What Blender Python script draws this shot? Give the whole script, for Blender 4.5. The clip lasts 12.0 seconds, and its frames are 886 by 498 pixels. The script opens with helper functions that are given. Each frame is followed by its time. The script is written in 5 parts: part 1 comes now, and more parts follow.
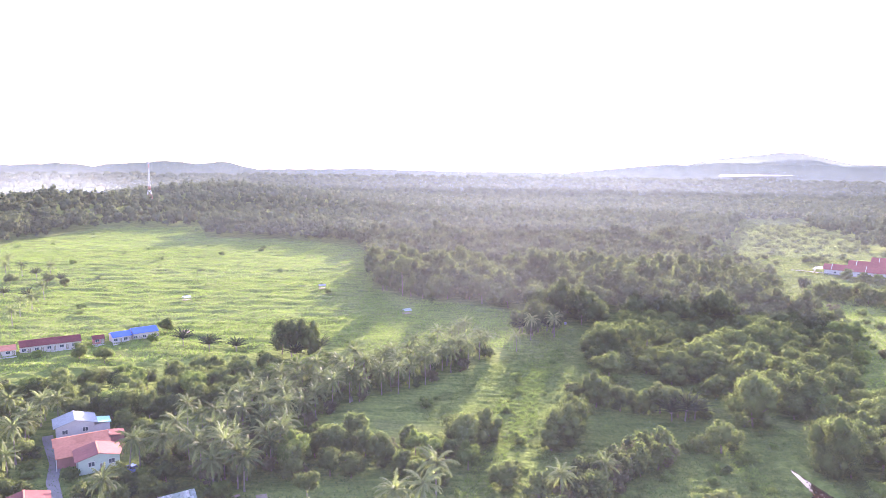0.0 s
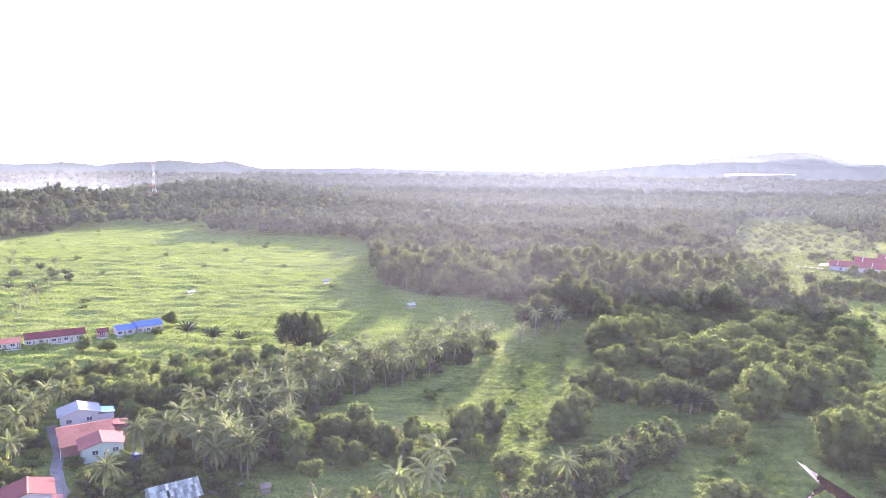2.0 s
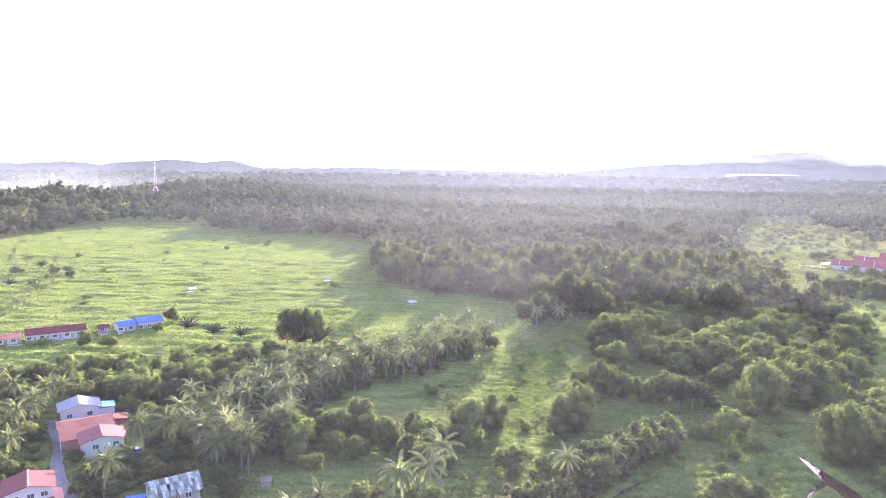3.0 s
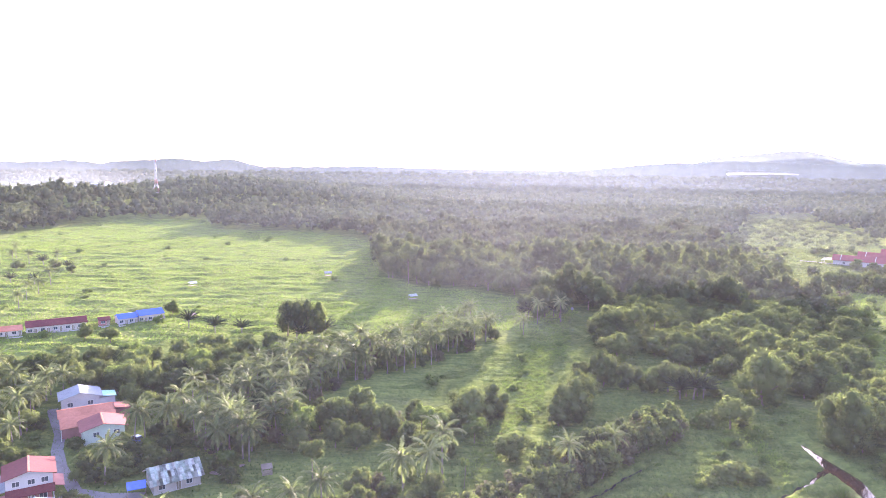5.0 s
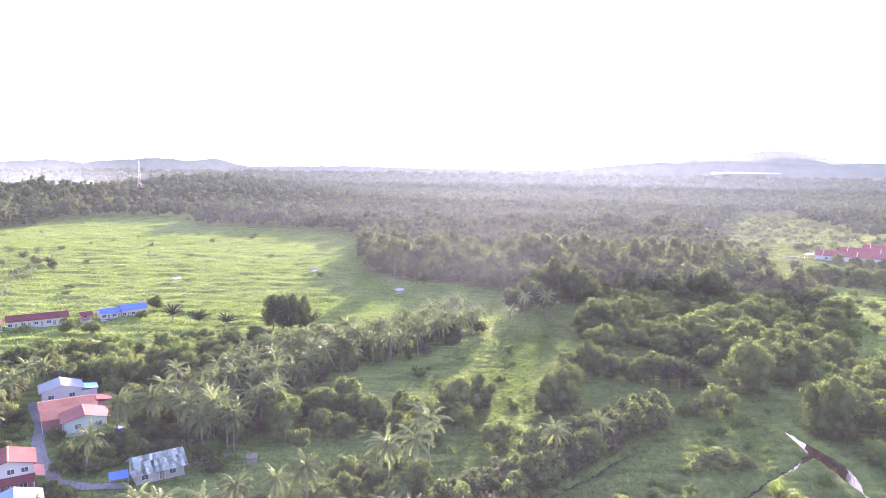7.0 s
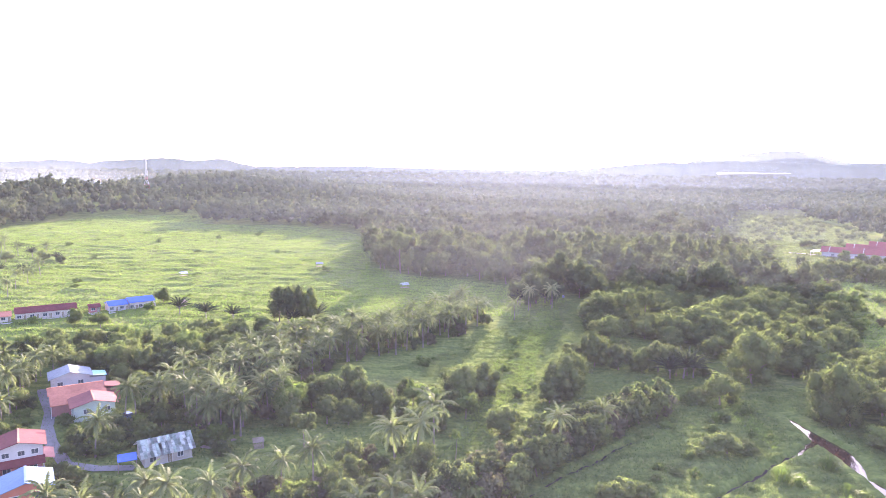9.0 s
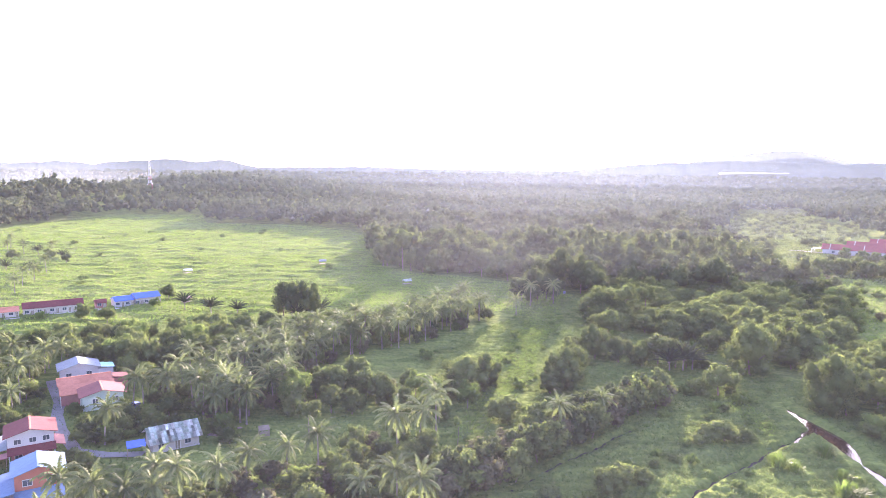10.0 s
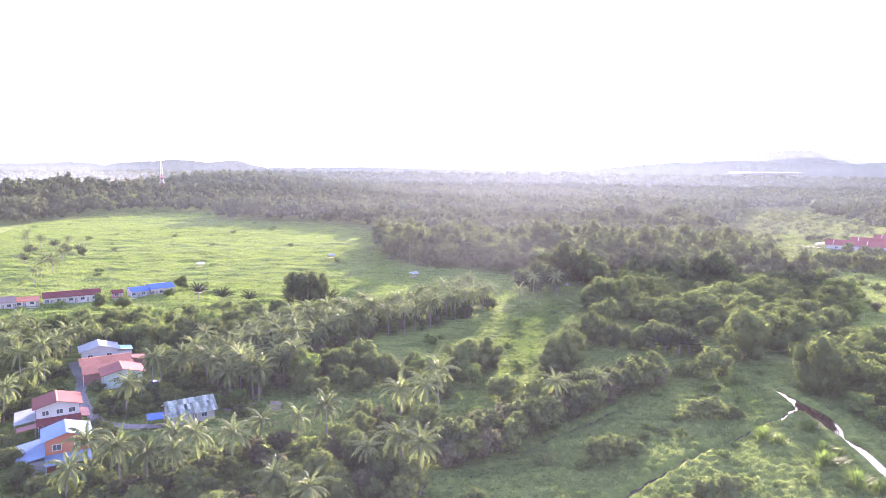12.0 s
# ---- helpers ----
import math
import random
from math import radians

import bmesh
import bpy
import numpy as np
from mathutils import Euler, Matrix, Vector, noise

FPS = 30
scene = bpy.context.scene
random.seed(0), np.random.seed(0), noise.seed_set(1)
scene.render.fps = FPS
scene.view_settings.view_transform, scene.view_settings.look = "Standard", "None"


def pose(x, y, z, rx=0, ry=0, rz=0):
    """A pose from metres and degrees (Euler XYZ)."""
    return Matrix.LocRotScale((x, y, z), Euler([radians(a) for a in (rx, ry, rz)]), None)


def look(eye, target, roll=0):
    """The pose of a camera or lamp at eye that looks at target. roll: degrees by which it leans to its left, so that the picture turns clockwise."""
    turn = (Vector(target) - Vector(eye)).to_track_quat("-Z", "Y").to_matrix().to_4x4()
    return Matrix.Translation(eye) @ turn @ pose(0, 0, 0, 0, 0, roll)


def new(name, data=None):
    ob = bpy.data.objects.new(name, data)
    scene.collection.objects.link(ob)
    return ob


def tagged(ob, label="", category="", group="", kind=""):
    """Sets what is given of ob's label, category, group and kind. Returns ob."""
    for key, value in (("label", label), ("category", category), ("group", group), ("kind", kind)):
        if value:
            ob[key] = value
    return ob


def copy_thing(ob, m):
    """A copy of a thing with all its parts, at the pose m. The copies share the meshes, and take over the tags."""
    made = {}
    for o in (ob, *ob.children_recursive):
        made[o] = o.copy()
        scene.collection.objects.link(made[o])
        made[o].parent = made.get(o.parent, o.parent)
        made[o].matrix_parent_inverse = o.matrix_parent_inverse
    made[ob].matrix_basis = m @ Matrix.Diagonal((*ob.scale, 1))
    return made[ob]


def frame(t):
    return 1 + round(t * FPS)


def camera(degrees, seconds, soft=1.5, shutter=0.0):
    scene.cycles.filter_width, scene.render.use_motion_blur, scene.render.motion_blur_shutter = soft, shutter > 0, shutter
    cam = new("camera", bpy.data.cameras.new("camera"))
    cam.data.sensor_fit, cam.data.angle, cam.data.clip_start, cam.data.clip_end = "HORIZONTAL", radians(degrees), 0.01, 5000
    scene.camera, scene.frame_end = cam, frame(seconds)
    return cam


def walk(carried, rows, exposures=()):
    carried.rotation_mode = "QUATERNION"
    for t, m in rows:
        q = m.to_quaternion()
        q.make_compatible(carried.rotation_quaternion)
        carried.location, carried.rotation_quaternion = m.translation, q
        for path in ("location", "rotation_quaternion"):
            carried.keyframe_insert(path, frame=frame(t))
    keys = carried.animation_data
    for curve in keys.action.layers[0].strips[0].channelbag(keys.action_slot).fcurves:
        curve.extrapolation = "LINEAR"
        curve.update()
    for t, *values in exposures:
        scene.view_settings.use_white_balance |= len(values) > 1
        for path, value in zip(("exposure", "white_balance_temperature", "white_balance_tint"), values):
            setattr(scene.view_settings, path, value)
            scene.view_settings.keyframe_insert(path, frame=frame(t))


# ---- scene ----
cam = camera(66.0, 12.0, 0.6)
PATH = [
    (0, (0.756, -41.473, 70.706), (0.652, -39.49, 70.464), 0.6),
    (0.5, (0.643, -41.343, 70.162), (0.535, -39.361, 69.92), 0.6),
    (1, (0.787, -41.324, 69.551), (0.67, -39.342, 69.308), 0.6),
    (1.5, (0.813, -41.326, 68.865), (0.694, -39.344, 68.622), 0.6),
    (2, (0.761, -41.192, 68.132), (0.645, -39.21, 67.889), 0.6),
    (2.5, (0.755, -41.101, 67.418), (0.64, -39.119, 67.176), 0.7),
    (3, (0.679, -40.956, 66.813), (0.56, -38.975, 66.57), 0.7),
    (5, (0.601, -40.964, 64.101), (0.48, -38.982, 63.856), 0.7),
    (5.5, (0.659, -40.978, 63.506), (0.566, -38.995, 63.261), 0.7),
    (6, (0.788, -40.824, 62.832), (0.711, -38.841, 62.587), 0.6),
    (6.5, (0.768, -40.696, 62.14), (0.696, -38.712, 61.895), 0.7),
    (7, (0.671, -40.709, 61.437), (0.59, -38.725, 61.192), 0.7),
    (9, (0.865, -42.112, 58.574), (0.768, -40.13, 58.331), 0.7),
    (9.5, (0.778, -43.356, 57.775), (0.68, -41.373, 57.533), 0.6),
    (10, (1.13, -45.038, 56.926), (1.026, -43.055, 56.685), 0.6),
    (10.5, (1.392, -46.741, 56.308), (1.284, -44.758, 56.068), 0.6),
    (11, (1.938, -48.757, 55.521), (1.817, -46.775, 55.283), 0.5),
    (11.5, (2.546, -50.748, 54.859), (2.419, -48.766, 54.621), 0.5),
    (12, (3.105, -52.924, 54.46), (2.975, -50.943, 54.22), 0.5),
]
walk(cam, [(t, look(eye, target, roll)) for t, eye, target, roll in PATH], [(0, 3.7, 6750, 49), (12, 3.7, 6750, 49)])

# ---- world and sun ----
SUN_AZ, SUN_EL = 8.5, 11.0
world = bpy.data.worlds.new("world")
scene.world = world
world.use_nodes = True
wn = world.node_tree.nodes
sky = wn.new("ShaderNodeTexSky")
sky.sky_type, sky.sun_disc = "NISHITA", False
sky.sun_elevation, sky.sun_rotation = radians(SUN_EL), radians(SUN_AZ)
sky.dust_density, sky.air_density, sky.ozone_density = 1.0, 1.0, 2.0
wn["Background"].inputs["Strength"].default_value = 0.122
world.node_tree.links.new(sky.outputs["Color"], wn["Background"].inputs["Color"])
sun_data = bpy.data.lights.new("sun", "SUN")
sun_data.energy, sun_data.angle, sun_data.color = 3.2, radians(0.6), (0.96, 0.95, 0.78)
sun = new("sun", sun_data)
ce = math.cos(radians(SUN_EL))
TO_SUN = Vector((math.sin(radians(SUN_AZ)) * ce, math.cos(radians(SUN_AZ)) * ce, math.sin(radians(SUN_EL))))
sun.matrix_world = look((0, 0, 300), Vector((0, 0, 300)) - TO_SUN)

# ---- materials ----


def node_material(name):
    m = bpy.data.materials.new(name)
    m.use_nodes = True
    return m, m.node_tree.nodes, m.node_tree.links, m.node_tree.nodes["Principled BSDF"]


def noise_node(nodes, links, scale, detail=4.0, stretch=None):
    geo = nodes.new("ShaderNodeNewGeometry")
    tex = nodes.new("ShaderNodeTexNoise")
    tex.inputs["Scale"].default_value, tex.inputs["Detail"].default_value = scale, detail
    if stretch:
        mp = nodes.new("ShaderNodeMapping")
        mp.inputs["Scale"].default_value = stretch
        links.new(geo.outputs["Position"], mp.inputs["Vector"])
        links.new(mp.outputs["Vector"], tex.inputs["Vector"])
    else:
        links.new(geo.outputs["Position"], tex.inputs["Vector"])
    return tex.outputs["Fac"]


def ramp_node(nodes, links, fac, stops):
    r = nodes.new("ShaderNodeValToRGB")
    e = r.color_ramp.elements
    while len(e) < len(stops):
        e.new(0.5)
    for el, (p, c) in zip(e, stops):
        el.position, el.color = p, (*c, 1)
    links.new(fac, r.inputs["Fac"])
    return r.outputs["Color"]


def mix_node(nodes, links, kind, fac, a, b):
    n = nodes.new("ShaderNodeMix")
    n.data_type, n.blend_type = "RGBA", kind
    for sock, v in ((n.inputs[0], fac), (n.inputs[6], a), (n.inputs[7], b)):
        if isinstance(v, bpy.types.NodeSocket):
            links.new(v, sock)
        else:
            sock.default_value = v if isinstance(v, float) else (*v, 1)
    return n.outputs[2]


def leaf_material(name, dark, light, through_light=0.4, patch=0.08, rough=0.65, shine=0.08):
    """Foliage: base colour varied leaf by leaf and patch by patch, part of the light passing through."""
    m, nodes, links, bsdf = node_material(name)
    geo = nodes.new("ShaderNodeNewGeometry")
    info = nodes.new("ShaderNodeObjectInfo")
    a = nodes.new("ShaderNodeMath")
    a.operation = "MULTIPLY_ADD"
    links.new(geo.outputs["Random Per Island"], a.inputs[0])
    a.inputs[1].default_value = 0.2
    b = nodes.new("ShaderNodeMath")
    b.operation = "MULTIPLY_ADD"
    links.new(info.outputs["Random"], b.inputs[0])
    b.inputs[1].default_value = 0.5
    links.new(noise_node(nodes, links, patch, 3.0), b.inputs[2])
    c = nodes.new("ShaderNodeMath")
    c.operation = "SUBTRACT"
    c.inputs[1].default_value = 0.38
    links.new(b.outputs[0], c.inputs[0])
    links.new(c.outputs[0], a.inputs[2])
    mid = [(x + y) / 2 for x, y in zip(dark, light)]
    col = ramp_node(nodes, links, a.outputs[0], [(0.0, dark), (0.5, mid), (1.0, light)])
    links.new(col, bsdf.inputs["Base Color"])
    bsdf.inputs["Roughness"].default_value = rough
    bsdf.inputs["Specular IOR Level"].default_value = shine
    tr = nodes.new("ShaderNodeBsdfTranslucent")
    yellow = mix_node(nodes, links, "MULTIPLY", 1.0, col, (0.97, 1.1, 0.74))
    links.new(yellow, tr.inputs["Color"])
    mx = nodes.new("ShaderNodeMixShader")
    mx.inputs[0].default_value = through_light
    links.new(bsdf.outputs[0], mx.inputs[1])
    links.new(tr.outputs[0], mx.inputs[2])
    links.new(mx.outputs[0], nodes["Material Output"].inputs["Surface"])
    return m


def plain_material(name, colour, rough=0.6, grain=3.0, amount=0.25, bump=0.0, metal=0.0, patch=None):
    """Paint, wood, plaster or metal: colour with stains at two scales."""
    m, nodes, links, bsdf = node_material(name)
    dark = [v * (1 - amount) for v in colour]
    light = [min(1.0, v * (1 + 0.5 * amount)) for v in colour]
    fine = noise_node(nodes, links, grain, 5.0)
    col = ramp_node(nodes, links, fine, [(0.3, dark), (0.7, light)])
    wide = ramp_node(nodes, links, noise_node(nodes, links, grain * 0.13, 3.0), [(0.35, patch or dark), (0.65, light)])
    col = mix_node(nodes, links, "MIX", 0.45, col, wide)
    links.new(col, bsdf.inputs["Base Color"])
    bsdf.inputs["Roughness"].default_value, bsdf.inputs["Metallic"].default_value = rough, metal
    bsdf.inputs["Specular IOR Level"].default_value = 0.5 if rough < 0.3 else 0.15
    if bump:
        bp = nodes.new("ShaderNodeBump")
        bp.inputs["Strength"].default_value, bp.inputs["Distance"].default_value = bump, 0.05
        links.new(fine, bp.inputs["Height"])
        links.new(bp.outputs["Normal"], bsdf.inputs["Normal"])
    return m


def sheet_material(name, stops):
    """Weathered roof sheets, each of its own tone, with streaks and stains."""
    m, nodes, links, bsdf = node_material(name)
    info = nodes.new("ShaderNodeObjectInfo")
    col = ramp_node(nodes, links, info.outputs["Random"], stops)
    stain = ramp_node(nodes, links, noise_node(nodes, links, 1.6, 5.0), [(0.32, (0.6, 0.56, 0.52)), (0.6, (1.0, 1.0, 1.0))])
    links.new(mix_node(nodes, links, "MULTIPLY", 0.8, col, stain), bsdf.inputs["Base Color"])
    bsdf.inputs["Roughness"].default_value, bsdf.inputs["Specular IOR Level"].default_value = 0.9, 0.15
    return m


LEAF = leaf_material("broadleaf_foliage", (0.06, 0.082, 0.034), (0.17, 0.205, 0.08), 0.5, 0.08, 0.9, 0.0)
LEAF_DARK = leaf_material("dark_foliage", (0.052, 0.068, 0.036), (0.13, 0.155, 0.07), 0.5, 0.08, 0.9, 0.0)
LEAF_DRY = leaf_material("dusty_foliage", (0.075, 0.072, 0.048), (0.165, 0.163, 0.095), 0.45, 0.08, 0.9, 0.0)
LEAF_BRIGHT = leaf_material("young_foliage", (0.07, 0.105, 0.034), (0.185, 0.24, 0.078), 0.5, 0.08, 0.9, 0.0)
LEAF_FAR = leaf_material("forest_foliage", (0.034, 0.046, 0.032), (0.094, 0.11, 0.058), 0.4, 0.03, 0.9, 0.0)
HILL = leaf_material("hill_woods", (0.055, 0.07, 0.056), (0.09, 0.108, 0.085), 0.2, 0.01, 0.95, 0.0)
PALM = leaf_material("palm_frond", (0.06, 0.08, 0.036), (0.225, 0.255, 0.115), 0.46, 0.1, 0.6, 0.03)
PANDAN = leaf_material("dark_palm_frond", (0.03, 0.038, 0.024), (0.07, 0.082, 0.045), 0.2, 0.1, 0.9, 0.0)
GRASS = leaf_material("field_grass", (0.125, 0.182, 0.045), (0.165, 0.235, 0.06), 0.42, 0.04, 0.9, 0.0)
MEADOW_LEAF = leaf_material("creeping_growth", (0.062, 0.088, 0.034), (0.135, 0.175, 0.064), 0.45, 0.06, 0.8, 0.0)
REED = leaf_material("tall_grass", (0.065, 0.1, 0.026), (0.125, 0.18, 0.05), 0.5, 0.1)
MUD = plain_material("wet_mud", (0.045, 0.033, 0.025), 0.95, 2.0, 0.4, 0.3)
BARK = plain_material("bark", (0.16, 0.13, 0.1), 0.85, 4.0, 0.4, 0.5)
PALM_BARK = plain_material("palm_bark", (0.17, 0.15, 0.125), 0.85, 5.0, 0.4, 0.5)
RUST_RED = plain_material("maroon_roof_sheet", (0.125, 0.034, 0.036), 0.92, 1.5, 0.3)
PINK_ROOF = plain_material("dusty_pink_roof_sheet", (0.18, 0.062, 0.06), 0.92, 1.5, 0.3)
RED_TILE = plain_material("red_roof_tiles", (0.2, 0.05, 0.05), 0.92, 1.0, 0.25)
SALMON = plain_material("salmon_roof_sheet", (0.4, 0.15, 0.1), 0.92, 1.5, 0.3)
WHITE_ROOF = plain_material("pale_zinc_sheet", (0.21, 0.235, 0.255), 0.92, 1.5, 0.25)
BLUE_ROOF = plain_material("blue_roof_sheet", (0.06, 0.13, 0.42), 0.92, 1.5, 0.2)
PALE_BLUE = plain_material("pale_blue_roof_sheet", (0.115, 0.185, 0.285), 0.92, 1.5, 0.2)
TIN = sheet_material("patched_tin_sheet", [(0.0, (0.3, 0.33, 0.31)), (0.3, (0.34, 0.42, 0.36)), (0.55, (0.42, 0.45, 0.42)), (0.8, (0.54, 0.57, 0.53)), (1.0, (0.64, 0.66, 0.62))])
TEAL = plain_material("teal_roof_sheet", (0.25, 0.5, 0.5), 0.92, 1.5, 0.25)
BROWN_ROOF = plain_material("weathered_brown_roof", (0.2, 0.14, 0.13), 0.92, 1.5, 0.3)
WHITE_WALL = plain_material("white_painted_wall", (0.33, 0.33, 0.34), 0.7, 0.8, 0.15)
MINT_WALL = plain_material("mint_painted_wall", (0.34, 0.41, 0.36), 0.7, 0.8, 0.15)
CREAM_WALL = plain_material("cream_painted_wall", (0.36, 0.33, 0.3), 0.75, 0.8, 0.25)
ORANGE_WALL = plain_material("orange_painted_wall", (0.36, 0.12, 0.08), 0.7, 0.8, 0.2)
PINK_WALL = plain_material("dusky_pink_wall", (0.3, 0.13, 0.12), 0.75, 0.8, 0.25)
GLASS = plain_material("dark_window_glass", (0.06, 0.065, 0.075), 0.15, 3.0, 0.1)
FRAME = plain_material("white_frame_paint", (0.42, 0.42, 0.42), 0.5, 3.0, 0.1)
WOOD = plain_material("weathered_timber", (0.22, 0.18, 0.14), 0.8, 4.0, 0.4, 0.3)
CONCRETE = plain_material("concrete", (0.36, 0.35, 0.34), 0.85, 0.7, 0.3, 0.2)
LANE_GREY = plain_material("worn_grey_concrete", (0.15, 0.148, 0.145), 0.9, 0.7, 0.3, 0.2)
STEEL_RED = plain_material("red_painted_steel", (0.3, 0.09, 0.08), 0.5)
STEEL_WHITE = plain_material("white_painted_steel", (0.42, 0.43, 0.45), 0.5)


def ground_material():
    """Grass and creeping growth, with bare brown and dark wet patches, and painted ridge shade."""
    m, nodes, links, bsdf = node_material("meadow_ground")
    fine = noise_node(nodes, links, 0.9, 6.0)
    wide = noise_node(nodes, links, 0.03, 4.0, (0.6, 1.4, 1.0))
    g1 = ramp_node(nodes, links, fine, [(0.3, (0.052, 0.066, 0.024)), (0.5, (0.092, 0.112, 0.036)), (0.72, (0.145, 0.17, 0.05))])
    g2 = ramp_node(nodes, links, wide, [(0.32, (0.112, 0.125, 0.052)), (0.42, (0.115, 0.15, 0.042)), (0.7, (0.09, 0.125, 0.034))])
    col = mix_node(nodes, links, "MIX", 0.5, g1, g2)
    # Dark streaks multiplied into the colour stand in for shade between low ridges.
    ridge_shade = noise_node(nodes, links, 0.3, 5.0, (0.28, 1.2, 1.0))
    growth = ramp_node(nodes, links, ridge_shade, [(0.36, (0.62, 0.66, 0.58)), (0.5, (0.92, 0.94, 0.88)), (0.62, (1.08, 1.1, 1.0))])
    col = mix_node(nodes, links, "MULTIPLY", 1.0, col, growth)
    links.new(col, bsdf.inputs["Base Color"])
    bsdf.inputs["Roughness"].default_value = 1.0
    bsdf.inputs["Specular IOR Level"].default_value = 0.0
    bsdf.inputs["Sheen Weight"].default_value, bsdf.inputs["Sheen Roughness"].default_value = 0.06, 0.5
    bsdf.inputs["Sheen Tint"].default_value = (0.76, 0.92, 0.4, 1)
    bp = nodes.new("ShaderNodeBump")
    bp.inputs["Strength"].default_value, bp.inputs["Distance"].default_value = 0.9, 0.6
    links.new(fine, bp.inputs["Height"])
    links.new(bp.outputs["Normal"], bsdf.inputs["Normal"])
    return m


def water_material(name, colour):
    m, nodes, links, bsdf = node_material(name)
    bsdf.inputs["Base Color"].default_value = (*colour, 1)
    bsdf.inputs["Roughness"].default_value = 0.04
    bsdf.inputs["IOR"].default_value = 1.33
    bp = nodes.new("ShaderNodeBump")
    bp.inputs["Strength"].default_value, bp.inputs["Distance"].default_value = 0.15, 0.05
    links.new(noise_node(nodes, links, 1.5, 3.0), bp.inputs["Height"])
    links.new(bp.outputs["Normal"], bsdf.inputs["Normal"])
    return m


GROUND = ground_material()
WATER = water_material("peaty_water", (0.05, 0.025, 0.015))

# ---- mesh helpers ----


def mesh_from(name, verts, faces, material, normals=None):
    """A mesh from numpy arrays of corners and of faces with equal numbers of sides; normals round off leafy clumps."""
    verts, faces = np.asarray(verts, np.float32), np.asarray(faces, np.int32)
    me = bpy.data.meshes.new(name)
    n, k = faces.shape
    me.vertices.add(len(verts))
    me.vertices.foreach_set("co", verts.ravel())
    me.loops.add(n * k)
    me.loops.foreach_set("vertex_index", faces.ravel())
    me.polygons.add(n)
    me.polygons.foreach_set("loop_start", np.arange(0, n * k, k, dtype=np.int32))
    me.update(calc_edges=True)
    me.materials.append(material)
    if normals is not None:
        me.polygons.foreach_set("use_smooth", np.ones(n, bool))
        me.normals_split_custom_set_from_vertices(normals / np.maximum(1e-6, np.linalg.norm(normals, axis=1, keepdims=True)))
    return me


def part(name, bm, material, parent, label=""):
    me = bpy.data.meshes.new(name)
    bm.to_mesh(me)
    bm.free()
    me.materials.append(material)
    ob = new(name, me)
    ob.parent = parent
    if label:
        tagged(ob, label)
    return ob


def box(bm, x0, x1, y0, y1, z0, z1):
    vs = [bm.verts.new((x, y, z)) for z in (z0, z1) for x, y in ((x0, y0), (x1, y0), (x1, y1), (x0, y1))]
    for f in ((3, 2, 1, 0), (4, 5, 6, 7), (0, 1, 5, 4), (1, 2, 6, 5), (2, 3, 7, 6), (3, 0, 4, 7)):
        bm.faces.new([vs[i] for i in f])
    return bm


def tube(bm, a, b, r0, r1, sides=6):
    a, b = Vector(a), Vector(b)
    q = (b - a).to_track_quat("Z", "Y")
    rings = []
    for p, r in ((a, r0), (b, r1)):
        rings.append([bm.verts.new(p + q @ Vector((r * math.cos(i * 2 * math.pi / sides), r * math.sin(i * 2 * math.pi / sides), 0))) for i in range(sides)])
    for i in range(sides):
        j = (i + 1) % sides
        bm.faces.new((rings[0][i], rings[0][j], rings[1][j], rings[1][i]))
    bm.faces.new(rings[1])
    bm.faces.new(rings[0][::-1])
    return bm


def empty(name, m, label, category, group="", kind=""):
    ob = new(name)
    ob.matrix_basis = m
    return tagged(ob, label, category, group, kind)


def inside(poly, x, y):
    """Which of the points lie in the polygon."""
    hit = np.zeros(np.shape(x), bool)
    for (x0, y0), (x1, y1) in zip(poly, poly[1:] + poly[:1]):
        cross = (y0 > y) != (y1 > y)
        hit ^= cross & (x < (x1 - x0) * (y - y0) / (y1 - y0 + 1e-9) + x0)
    return hit


def line_distance(line, x, y):
    best = np.full(np.shape(x), 1e9)
    for (x0, y0), (x1, y1) in zip(line, line[1:]):
        dx, dy = x1 - x0, y1 - y0
        t = np.clip(((x - x0) * dx + (y - y0) * dy) / (dx * dx + dy * dy), 0, 1)
        best = np.minimum(best, np.hypot(x - x0 - t * dx, y - y0 - t * dy))
    return best


def waves(x, y, scale, seed):
    """Smooth uneven height between about -1 and 1, from turned sine waves."""
    rng = np.random.default_rng(seed)
    out = np.zeros(np.shape(x))
    for k in range(7):
        a, f, p = rng.uniform(0, math.pi), rng.uniform(0.6, 1.8) / scale, rng.uniform(0, 6.28)
        out += np.sin((np.cos(a) * x + np.sin(a) * y) * f * 6.28 + p)
    return out / 3.5


def scatter(poly, spacing, seed, jitter=0.42):
    """Points on a shaken grid inside a polygon."""
    rng = np.random.default_rng(seed)
    xs, ys = [p[0] for p in poly], [p[1] for p in poly]
    gx, gy = np.meshgrid(np.arange(min(xs), max(xs), float(spacing)), np.arange(min(ys), max(ys), spacing * 0.9))
    gx[1::2] += spacing / 2
    gx = gx.ravel() + rng.uniform(-jitter, jitter, gx.size) * spacing
    gy = gy.ravel() + rng.uniform(-jitter, jitter, gy.size) * spacing
    keep = inside(poly, gx, gy)
    return list(zip(gx[keep], gy[keep]))


